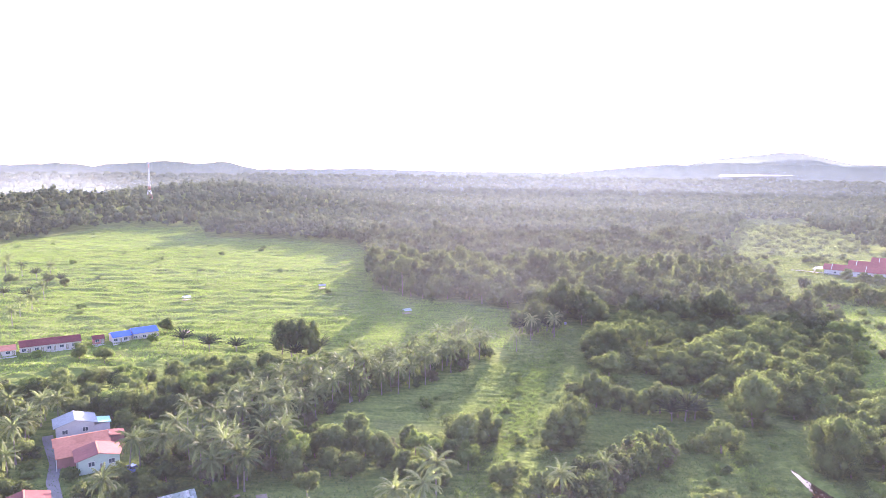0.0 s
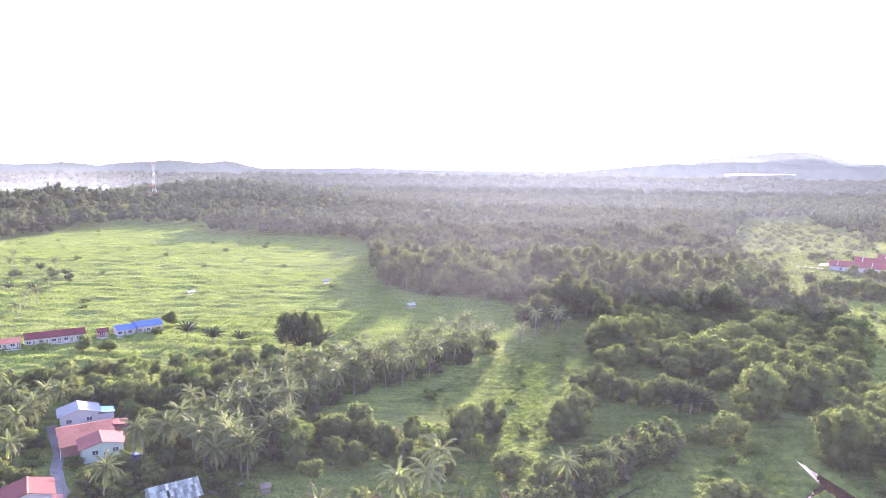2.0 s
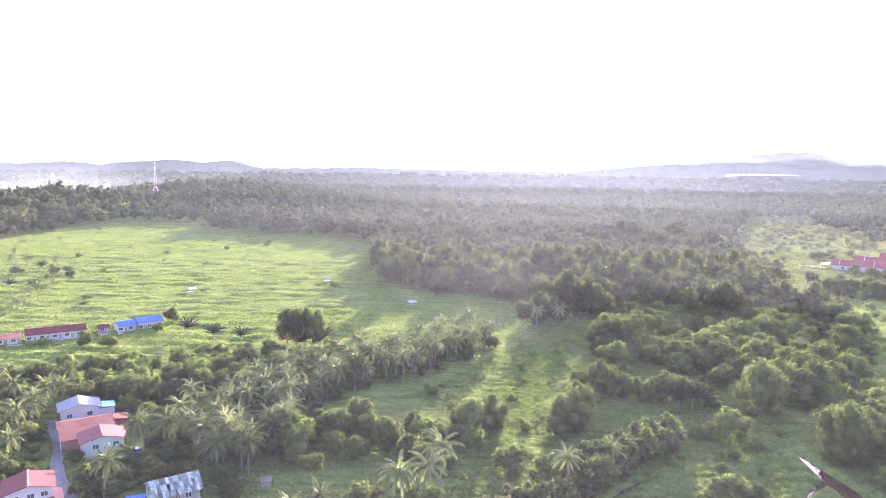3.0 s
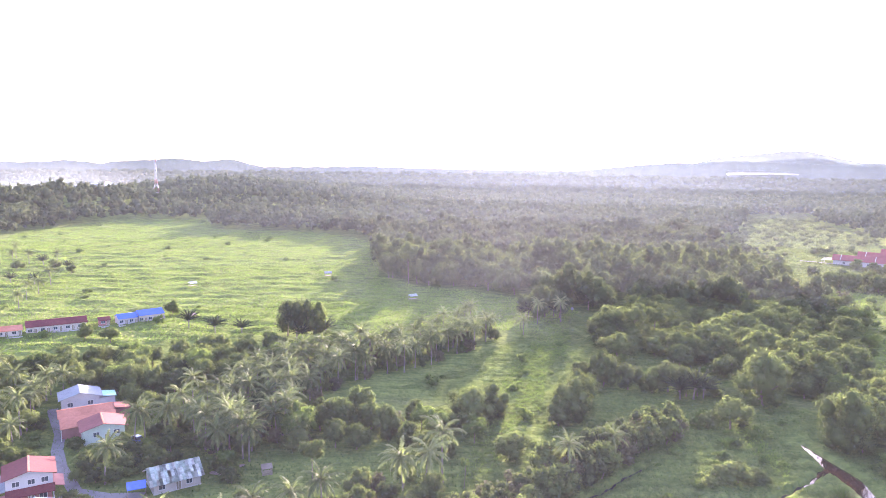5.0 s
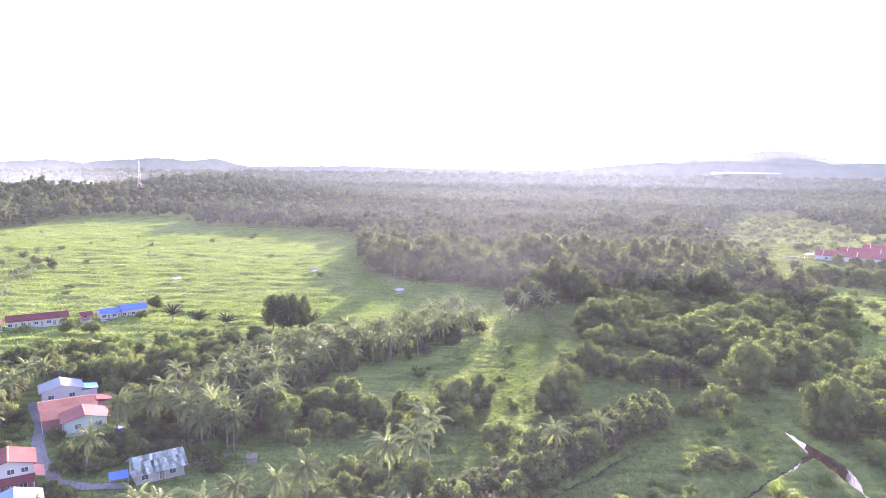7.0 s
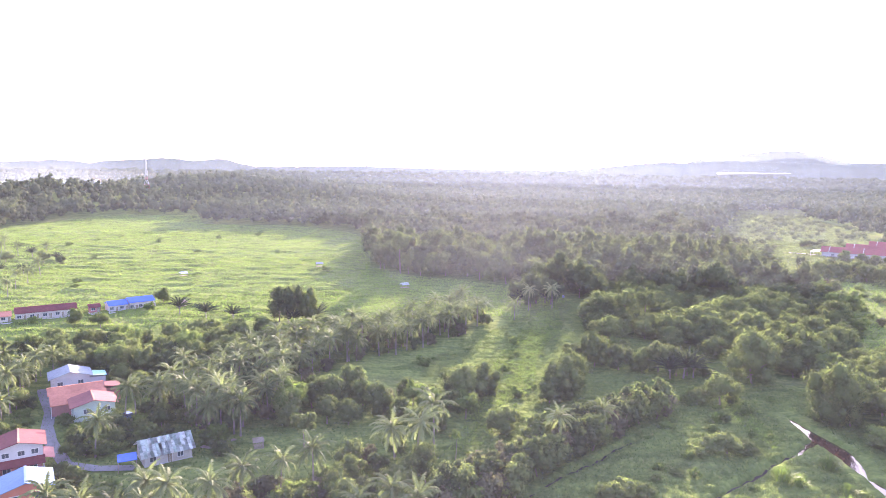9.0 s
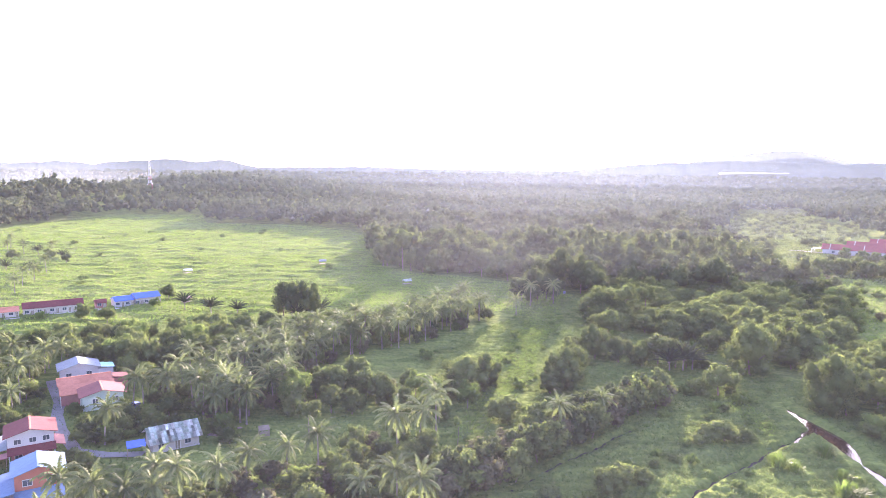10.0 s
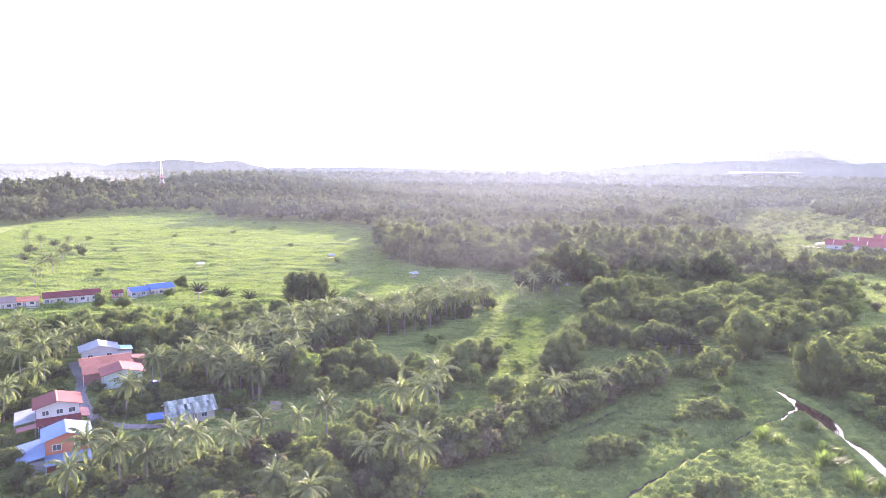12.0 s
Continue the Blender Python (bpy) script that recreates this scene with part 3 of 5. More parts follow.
for i, (x, y) in enumerate(scatter([(184, 340), (196, 352), (262, 322), (330, 284), (318, 268), (230, 312)], 8.5, 17)):
    thing_at((DRAPED + DARK[:1])[i % 3], x, y, 1.2, seed=i, tall=0.95)
thing_at(DARK[1], 190, 362, 0.75, tall=1.6)
for i, (x, y) in enumerate(scatter([(232, 404), (244, 416), (300, 376), (352, 338), (342, 326), (290, 360)], 6.5, 27)):
    thing_at((SHRUB + DRAPED)[i % 5], x, y, (0.75, 1.0, 0.85)[i % 3], seed=i, tall=0.85)

# creeper-covered mounds in the meadow
for x, y, size, tall in ((24.5, 70.5, 0.75, 0.8), (27.5, 73.5, 0.7, 0.75), (31.5, 75, 0.55, 0.7), (50, 95, 0.75, 0.6), (53.5, 95.5, 0.85, 0.6), (57.5, 96, 0.65, 0.5), (47, 93, 0.5, 0.5),
                         (40, 56.5, 0.75, 0.6), (44.5, 58.5, 0.7, 0.6), (36, 53, 0.6, 0.5), (14.5, 69, 0.5, 0.6), (2, 51, 0.6, 0.6), (40, 85, 0.35, 0.5), (35.5, 82, 0.3, 0.5), (60, 115, 0.4, 0.5),
                         (7, 102, 0.95, 0.8), (10, 110, 0.5, 0.7), (-3, 116, 0.8, 0.7), (33, 150, 0.6, 0.7), (57, 126, 0.7, 0.75), (66, 128, 0.5, 0.7), (86, 100, 0.6, 0.6), (88, 92, 0.6, 0.6), (66, 150, 0.8, 0.7)):
    thing_at(DRAPED[int(x * 3) % 2], x, y, size, tall=tall)

# single trees that stand out
for proto, x, y, size, tall in (
    (DRAPED[0], 84.5, 114, 1.6, 1.12), (DRAPED[1], 77.5, 144, 1.75, 1.02), (DRAPED[1], -1.5, 123, 1.3, 0.95), (DRAPED[0], 3, 128, 1.2, 0.85), (DRAPED[1], -5, 130, 1.1, 0.9), (DRAPED[0], 23, 128, 1.35, 0.95), (DRAPED[1], 26.5, 135, 1.35, 1.0), (DRAPED[0], 20, 124, 0.9, 0.75),
    (DRAPED[0], 36.5, 157, 1.15, 1.05), (DARK[0], 43, 154, 1.05, 0.95), (DRAPED[1], 49.5, 152, 1.05, 0.95), (DARK[1], 31, 162, 0.9, 0.8), (DARK[1], 54, 152, 1.1, 1.0), (ROUND[1], 66, 158, 0.8, 0.7), (DARK[0], 38, 168, 0.9, 0.8), (ROUND[0], 47, 168, 0.85, 0.8), (DARK[0], 58.5, 150, 0.95, 1.15), (DARK[1], 62, 151, 0.8, 1.0),
    (ROUND[1], 62.5, 126, 1.1, 0.95), (DARK[0], -72, 204, 1.25, 1.2), (DARK[1], -67.5, 201, 1.3, 1.4), (DRAPED[0], -62, 204, 1.2, 1.3),
    (DARK[1], 19, 246, 1.3, 1.0), (DARK[0], 27, 249, 1.6, 1.1), (DARK[1], 33, 247, 1.3, 1.0), (DARK[0], 24, 241, 1.0, 0.9), (ROUND[0], -129, 232, 0.85, 0.95), (TALL[0], -40, 322, 2.0, 1.0),
    (TALL[0], 55, 205, 1.2, 1.0), (TALL[1], 62, 203, 1.2, 1.0), (ROUND[2], 46, 186, 1.0, 0.8), (TALL[1], -33, 88, 0.85, 1.0),
    (ROUND[0], -142, 190, 0.8, 0.9), (ROUND[1], -131, 187, 0.8, 0.9), (BUSH[0], -48, 215, 1.3, 1.0), (DARK[1], 150, 330, 1.0, 1.3),
):
    thing_at(GREAT[DRAPED.index(proto)] if proto in DRAPED and size > 1.1 else proto, x, y, size, tall=tall)
for x, y, size in ((-57, 51, 1.05), (-53, 52, 1.0), (-49.5, 54, 0.95), (-46, 57, 1.05), (-41.5, 60, 1.05), (-38.9, 66.8, 0.95), (-33, 71.5, 0.92), (-27, 71, 1.0), (-14, 82, 1.1), (-7, 90, 1.2),
                   (-10, 84, 1.05), (-11, 57, 1.0), (-7.5, 55, 0.95), (-74, 84, 0.95), (-77, 106, 0.95), (-72, 108, 1.0), (-56, 97, 1.0), (-51, 98, 0.95), (-17, 60, 0.75),
                   (-22, 42, 0.85), (-30, 46, 0.8), (-62, 44, 0.9), (18.7, 95, 0.95), (29, 103, 0.85), (32, 106, 0.7), (23, 236, 1.0), (16, 214, 0.95), (33, 240, 1.0),
                   (-116, 129, 1.05), (-107, 106, 1.05), (-78.4, 104, 1.0), (-61, 102, 1.0), (-53.6, 102.6, 1.05), (-65.4, 55, 0.95), (-52.6, 62, 1.05), (-110, 114, 0.95), (-104, 99, 0.9), (-98, 79, 0.9)):
    thing_at(PALMS[int(abs(x)) % 4], x, y, size)
for x, y, size in ((-113, 211, 1.15), (-101, 207, 1.15), (-91, 208, 1.0), (-58, 206, 1.15), (-75, 208, 0.9), (-66, 199, 1.0), (56, 147, 1.05), (60, 148, 1.3), (63, 149, 1.1), (20, 246, 1.2), (31, 250, 1.2)):
    thing_at(SAGO[int(abs(x)) % 2], x, y, size)
for x, y, size in ((29, 78, 0.8), (21, 68, 0.7), (43, 84, 0.6), (48, 62, 0.8), (34, 58, 0.7), (37, 86, 0.6), (63, 107, 0.6), (52, 104, 0.5), (12, 128, 1.0), (33, 150, 1.0), (58, 130, 1.2), (55, 126, 1.1),
                   (66, 120, 1.0), (29, 115, 0.9), (44, 108, 0.8), (10, 150, 0.9), (-14, 152, 1.2), (14, 180, 1.0), (88, 96, 1.2), (90, 90, 1.0), (47, 177, 1.4), (70, 168, 1.3)):
    thing_at(BUSH[int(abs(x * 3)) % 3], x, y, size)
for i, (x, y) in enumerate(scatter(MEADOW, 11, 26)):
    if line_distance(RIVER, np.array(x), np.array(y)) > 6 and line_distance(DITCH, np.array(x), np.array(y)) > 3 and i % 4:
        thing_at(BUSH[i % 3], x, y, 0.3 + (i * 3 % 5) * 0.1, seed=i, tall=0.7)
for i, (x, y) in enumerate(scatter(FIELD, 34, 12)):
    if i % 2:
        thing_at(BUSH[i % 3], x, y, 0.45 + (i % 5) * 0.17, seed=i)
for x, y in ((-284, 351), (-283, 364), (-267, 354), (-221, 291), (-209, 255), (-234, 297), (-266, 366), (-246, 296), (-200, 237), (-246, 345), (-307, 386), (-212, 268)):
    thing_at(PALMS[int(abs(x + y)) % 4] if int(x) % 3 else SAGO[0], x, y, 1.0)
for proto, x, y, size in ((ROUND[0], -250, 338, 0.8), (DARK[0], -232, 326, 0.7), (ROUND[1], -268, 332, 0.9), (ROUND[2], -222, 285, 0.5)):
    thing_at(proto, x, y, size)
for ob in ROUND + DARK + DRAPED + GREAT + TALL + BUSH + SHRUB + PALMS + SAGO:
    for child in list(ob.children_recursive):
        bpy.data.objects.remove(child)
    bpy.data.objects.remove(ob)


def forest_mesh(name, places, sizes, protos, seed, material=LEAF_FAR):
    """Many trees joined into one mesh."""
    rng = np.random.default_rng(seed)
    places = np.array(places)
    lift = land(places[:, 0], places[:, 1])
    vs, fs, ns, n = [], [], [], 0
    for (x, y), s, z in zip(places, sizes, lift):
        v, f, nr = protos[rng.integers(len(protos))]
        a = rng.uniform(0, 6.28)
        c, d = math.cos(a), math.sin(a)
        turn = np.array([[c, d, 0], [-d, c, 0], [0, 0, 1]])
        vs.append(v @ turn * [s, s, s * rng.uniform(0.85, 1.2)] + [x, y, z])
        ns.append(nr @ turn)
        fs.append(f + n)
        n += len(v)
    return new(name, mesh_from(name, np.concatenate(vs), np.concatenate(fs), material, np.concatenate(ns)))


FOREST = [(-60, 350), (-37, 326), (-12, 316), (14, 300), (46, 262), (54, 254), (100, 262), (146, 254), (160, 320), (176, 352), (180, 420), (150, 455), (205, 500), (300, 470), (470, 480), (700, 640), (1050, 1300),
          (-1050, 1300), (-700, 800), (-430, 510), (-400, 500), (-408, 535), (-396, 594), (-379, 667), (-300, 680), (-258, 592), (-165, 588), (-114, 544), (-86, 495), (-68, 407)]
RNG = np.random.default_rng(77)
NEAR_PROTO = [crown_shape(np.random.default_rng(200 + i), 5.8, 5.8, 4.8, 7.6, 9, 340, 0.46)[:3] for i in range(6)]
FRONT_PROTO = [crown_shape(np.random.default_rng(240 + i), 5.6, 5.6, 5.0, 6.8, 13, 1000, 0.36, 0.4)[:3] for i in range(6)]
FAR_PROTO = [crown_shape(np.random.default_rng(220 + i), 6.8, 6.8, 6.2, 7.5, 3, 36, 1.0, 0.5)[:3] for i in range(6)]


def open_land(x, y):
    angle, r = np.degrees(np.arctan2(x, y + 45)), np.hypot(x, y + 45)
    village = (angle > -34) & (angle < -28.5) & (r > 1080) & (r < 1200)
    return village | inside(FIELD, x, y) | (inside(CLEARING, x, y) & (y < 900))


spots = np.array(scatter(FOREST, 12.0, 21))
spots = spots[~open_land(spots[:, 0], spots[:, 1])]
near = spots[(spots[:, 1] < 640)]
front = near[near[:, 1] < 400]
tagged(forest_mesh("forest_front", front, RNG.uniform(0.75, 1.55, len(front)), FRONT_PROTO, 30, LEAF_DARK), "forest edge of rounded tropical trees with deep shade between", "forest", kind="stuff")
near = near[near[:, 1] >= 400]
tagged(forest_mesh("forest", near, RNG.uniform(0.75, 1.55, len(near)), NEAR_PROTO, 31), "dense tropical forest canopy with rounded crowns", "forest", kind="stuff")
spots = np.array(scatter([(-560, 640), (560, 640), (1050, 1300), (-1050, 1300)], 14.5, 22))
spots = spots[~open_land(spots[:, 0], spots[:, 1])]
tagged(forest_mesh("distant_forest", spots, RNG.uniform(0.75, 1.4, len(spots)), FAR_PROTO, 32), "distant forest canopy fading into haze", "forest", kind="stuff")


SCRUB_PROTO = [crown_shape(np.random.default_rng(260 + i), 2.0, 2.0, 1.5, 1.1, 6, 260, 0.3, 0.7)[:3] for i in range(4)]
scrub = [(x, y) for x, y in scatter(CLEARING, 12, 13, 1.6) if y < 860 and not (x > 205 and y < 470)]
tagged(forest_mesh("clearing_scrub", scrub, RNG.uniform(0.3, 1.5, len(scrub)), SCRUB_PROTO, 33, LEAF_DARK), "low scattered scrub in the far clearing", "scrub", kind="stuff")


# ---- far woods, hills, lake ----
def polar_sheet(name, thetas, radii, height, material):
    """A sheet over angles (degrees to the right of +y) and distances from a point behind the meadow."""
    t, r = np.meshgrid(np.radians(thetas), radii)
    n, k = t.shape
    x, y = np.sin(t) * r, np.cos(t) * r - 45
    idx = np.arange(n * k).reshape(n, k)
    faces = np.stack([idx[:-1, :-1], idx[:-1, 1:], idx[1:, 1:], idx[1:, :-1]], -1).reshape(-1, 4)
    return new(name, mesh_from(name, np.stack([x, y, height(np.degrees(t), r, x, y)], -1).reshape(-1, 3), faces, material))


def canopy(t, r, x, y):
    return land(x, y) + 6 + 2.5 * waves(x, y, 90, 6) + 1.5 * waves(x, y, 30, 9)


tagged(polar_sheet("far_woods", np.linspace(-44, 44, 260), np.geomspace(1270, 4560, 70), canopy, HILL), "far woods reaching the hazy horizon", "woods", kind="stuff")
DOME = [heart(np.random.default_rng(300 + i), np.array([0, 0, 5.0]), np.array([12.0, 12.0, 9.0]), np.zeros((0, 3)), np.zeros((0, 3), int), np.zeros((0, 3))) for i in range(5)]
th = np.radians(RNG.uniform(-40, 40, 9000))
rr = 1250 * (3400 / 1250) ** RNG.uniform(0, 1, 9000)
tagged(forest_mesh("far_crowns", np.stack([np.sin(th) * rr, np.cos(th) * rr - 45], 1), RNG.uniform(0.45, 1.15, 9000) * (0.6 + rr / 3000), DOME, 34), "tree crowns of the far woods in the haze", "woods", kind="stuff")
lake_rows = []
for k in range(25):
    th = radians(18.9 + 5.1 * k / 24)
    near = 2960 + 1150 * (k / 24) ** 0.6 + 60 * math.sin(k * 1.9)
    far = 4470 - 330 * (k / 24) - 520 * max(0.0, 1 - k / 6) + 40 * math.sin(k * 2.7)
    lake_rows.append([(math.sin(th) * r, math.cos(th) * r - 45, 38.0) for r in (near, max(near + 15, far))])
# Pale matt colour stands in for bright sky reflected in the water.
lake = new("lake", mesh_from("lake", np.array(lake_rows).reshape(-1, 3), [(2 * k, 2 * k + 2, 2 * k + 3, 2 * k + 1) for k in range(24)], plain_material("lake_painted_sky", (0.6, 0.64, 0.68), 0.5, 0.01, 0.05)))
tagged(lake, "far lake under the hills, its sky reflection painted pale", "lake", kind="structure")


def hill_ridge(name, label, r, table, material, rough, seed):
    """A wooded ridge on the horizon: crest heights over angles."""
    rng = np.random.default_rng(seed)
    th = np.linspace(table[0][0], table[-1][0], int((table[-1][0] - table[0][0]) / 0.1))
    crest = np.interp(th, [a for a, h in table], [h for a, h in table])
    crest = crest + rough * waves(th * 60, th * 0, 55, seed) + rng.uniform(0, rough * 0.8, len(th))
    rise = np.array([0.0, 0.35, 0.7, 0.9, 1.0, 0.6])

    def height(t, rr, x, y):
        return crest[None, :] * rise[:, None] + rng.uniform(-rough, rough, rr.shape) * (rise[:, None] < 0.95)

    return tagged(polar_sheet(name, th, r + np.array([0, 60, 120, 160, 190, 240]), height, material), label, "hills", kind="structure")


hill_ridge("hills_left", "low wooded hills, blue with haze", 4380, [(-46, 60), (-35, 50), (-33, 60), (-32.4, 66), (-31.4, 61), (-29.9, 47), (-29.3, 60), (-28, 68), (-26, 79), (-24.9, 87), (-24, 79), (-22.5, 67), (-21.8, 75), (-21.2, 85), (-19.9, 73), (-19.1, 48), (-17.8, 36), (-12.8, 43), (-10, 50), (-6.4, 42), (-2.4, 37), (3, 35), (8, 36)], HILL, 4, 41)
hill_ridge("hills_right", "dark wooded hills on the horizon", 4480, [(7.7, 38), (10.4, 62), (13, 82), (15.2, 98), (16.4, 95), (18.5, 104), (20.5, 108), (22.1, 100), (24.4, 95), (27.3, 92), (30.3, 102), (44, 90)], HILL, 3, 42)
hill_ridge("mountain", "pale hazy mountain beyond the hills", 4820, [(16, 80), (18, 132), (19.3, 146), (21.7, 166), (22.8, 180), (24.4, 177), (25.8, 149), (27.7, 108), (31, 100), (40, 80)], HILL, 3, 43)


def veil_material(name, density, top, broken=0.0, fade=None, tint=(0.58, 0.72, 0.86), floor=0.0):
    """Added haze and mist: light passes through or is scattered on, thinner with height."""
    m, nodes, links, bsdf = node_material(name)
    nodes.remove(bsdf)
    geo = nodes.new("ShaderNodeNewGeometry")
    sep = nodes.new("ShaderNodeSeparateXYZ")
    links.new(geo.outputs["Position"], sep.inputs[0])
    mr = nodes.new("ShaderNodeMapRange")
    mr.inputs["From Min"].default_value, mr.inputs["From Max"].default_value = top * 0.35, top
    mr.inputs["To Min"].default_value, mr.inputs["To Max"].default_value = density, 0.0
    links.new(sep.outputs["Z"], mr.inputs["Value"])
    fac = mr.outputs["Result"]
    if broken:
        ramp = ramp_node(nodes, links, noise_node(nodes, links, broken, 4.0, (1, 1, 3.0)), [(0.3, (0.15, 0.15, 0.15)), (0.65, (1, 1, 1))])
        mul = nodes.new("ShaderNodeMath")
        mul.operation = "MULTIPLY"
        links.new(fac, mul.inputs[0])
        links.new(ramp, mul.inputs[1])
        fac = mul.outputs[0]
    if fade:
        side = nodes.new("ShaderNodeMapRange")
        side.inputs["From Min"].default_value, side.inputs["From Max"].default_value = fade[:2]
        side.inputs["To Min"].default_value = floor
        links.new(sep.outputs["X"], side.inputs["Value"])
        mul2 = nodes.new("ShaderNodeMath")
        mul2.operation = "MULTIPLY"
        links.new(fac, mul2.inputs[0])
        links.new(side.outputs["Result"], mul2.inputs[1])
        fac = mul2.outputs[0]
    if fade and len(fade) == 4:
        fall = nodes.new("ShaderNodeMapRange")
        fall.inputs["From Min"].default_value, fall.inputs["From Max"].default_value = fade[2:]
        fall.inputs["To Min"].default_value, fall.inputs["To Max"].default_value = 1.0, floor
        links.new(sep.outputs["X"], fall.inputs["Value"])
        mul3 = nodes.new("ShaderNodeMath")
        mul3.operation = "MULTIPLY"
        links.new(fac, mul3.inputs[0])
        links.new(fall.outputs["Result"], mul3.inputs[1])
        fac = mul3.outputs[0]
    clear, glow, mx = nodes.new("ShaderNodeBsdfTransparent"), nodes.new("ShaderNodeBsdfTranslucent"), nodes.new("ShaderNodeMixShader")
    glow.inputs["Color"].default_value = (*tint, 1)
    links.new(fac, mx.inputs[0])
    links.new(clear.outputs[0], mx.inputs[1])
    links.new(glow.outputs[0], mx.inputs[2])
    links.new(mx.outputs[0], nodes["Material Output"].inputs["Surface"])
    return m


def veil_sheet(r, density, top, t0=-46, t1=46, broken=0.0, fade=None, tint=(0.58, 0.72, 0.86), floor=0.0):
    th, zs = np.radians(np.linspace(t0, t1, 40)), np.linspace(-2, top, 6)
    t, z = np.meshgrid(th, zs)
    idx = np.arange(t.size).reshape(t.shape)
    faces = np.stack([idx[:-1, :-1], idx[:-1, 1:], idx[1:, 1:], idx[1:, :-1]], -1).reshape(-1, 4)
    me = mesh_from("mist", np.stack([np.sin(t) * r, np.cos(t) * r - 45, z], -1).reshape(-1, 3), faces, veil_material("mist", density, top, broken, fade, tint, floor))
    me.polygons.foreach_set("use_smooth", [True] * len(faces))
    tagged(new("mist", me), "thin see-through sheet added for haze, lens glare and mist", "mist", kind="structure")


# Added sheets imitate haze and lens glare, most of them thicker towards the sun.
veil_sheet(75, 0.006, 140, tint=(0.62, 0.66, 0.88))
veil_sheet(245, 0.006, 80, -14, 9.8, fade=(-59, 0, 12, 42), tint=(0.62, 0.67, 0.82))
veil_sheet(320, 0.007, 80, fade=(-240, 30, 75, 260), tint=(0.61, 0.68, 0.82), floor=0.5)
veil_sheet(440, 0.008, 90, fade=(-280, 40, 100, 340), tint=(0.6, 0.68, 0.84), floor=0.35)
veil_sheet(620, 0.012, 95, fade=(-350, 50, 130, 430), tint=(0.53, 0.69, 0.86), floor=0.3)
veil_sheet(960, 0.016, 110, fade=(-520, 80, 200, 620), tint=(0.53, 0.7, 0.88), floor=0.3)
veil_sheet(1750, 0.026, 150, fade=(-900, 140, 400, 1100), tint=(0.53, 0.7, 0.9), floor=0.3)
veil_sheet(4150, 0.015, 260, tint=(0.54, 0.72, 0.92))
veil_sheet(4760, 0.045, 330, 10, 46)
# Low mist bank on the far left.
veil_sheet(1330, 0.15, 75, -46, -16, 0.004, (-400, -860))


# ---- buildings ----
TURN = 35.0


def gable_roof(parent, x0, x1, y0, y1, ze, zr, material, along="y", cap=None):
    """Two roof slopes with thickness, and a ridge cap."""
    th = 0.1
    xm, ym = (x0 + x1) / 2, (y0 + y1) / 2
    sides = (((x0, y0), (x0, y1), (xm, y0), (xm, y1)), ((x1, y1), (x1, y0), (xm, y1), (xm, y0))) if along == "y" else (((x1, y0), (x0, y0), (x1, ym), (x0, ym)), ((x0, y1), (x1, y1), (x0, ym), (x1, ym)))
    for (a, b, c, d) in sides:
        bm = bmesh.new()
        lo = [bm.verts.new((*p, z)) for p, z in ((a, ze), (b, ze), (d, zr), (c, zr))]
        hi = [bm.verts.new((v.co.x, v.co.y, v.co.z + th)) for v in lo]
        bm.faces.new(hi)
        bm.faces.new(lo[::-1])
        for i in range(4):
            j = (i + 1) % 4
            bm.faces.new((lo[i], lo[j], hi[j], hi[i]))
        bmesh.ops.recalc_face_normals(bm, faces=bm.faces)
        part("roof_slope", bm, material, parent)
    bm = bmesh.new()
    if along == "y":
        box(bm, xm - 0.18, xm + 0.18, y0 - 0.02, y1 + 0.02, zr + 0.04, zr + 0.15)
    else:
        box(bm, x0 - 0.02, x1 + 0.02, ym - 0.18, ym + 0.18, zr + 0.04, zr + 0.15)
    part("ridge_cap", bm, cap or material, parent)


def slope_roof(parent, x0, x1, y0, y1, za, zb, material, axis="x", name="lean_to_roof"):
    """A single sloping sheet roof, from height za at the low coordinate to zb at the high one."""
    bm = bmesh.new()
    box(bm, x0, x1, y0, y1, 0, 0.1)
    for v in bm.verts:
        t = (v.co.x - x0) / (x1 - x0) if axis == "x" else (v.co.y - y0) / (y1 - y0)
        v.co.z += za + (zb - za) * t
    return part(name, bm, material, parent)


def walls(parent, x0, x1, y0, y1, z0, ze, zr, material, along="y", name="wall"):
    """Outer walls with pointed gable ends."""
    bm = bmesh.new()
    if along == "y":
        prof, axis = [(x0, z0), (x1, z0), (x1, ze), ((x0 + x1) / 2, zr), (x0, ze)], (y0, y1)
        rings = [[bm.verts.new((p, q, z)) for p, z in prof] for q in axis]
    else:
        prof, axis = [(y0, z0), (y1, z0), (y1, ze), ((y0 + y1) / 2, zr), (y0, ze)], (x0, x1)
        rings = [[bm.verts.new((q, p, z)) for p, z in prof] for q in axis]
    n = len(prof)
    for i in range(n):
        j = (i + 1) % n
        bm.faces.new((rings[0][i], rings[0][j], rings[1][j], rings[1][i]))
    bm.faces.new(rings[0])
    bm.faces.new(rings[1])
    bmesh.ops.recalc_face_normals(bm, faces=bm.faces)
    return part(name, bm, material, parent)


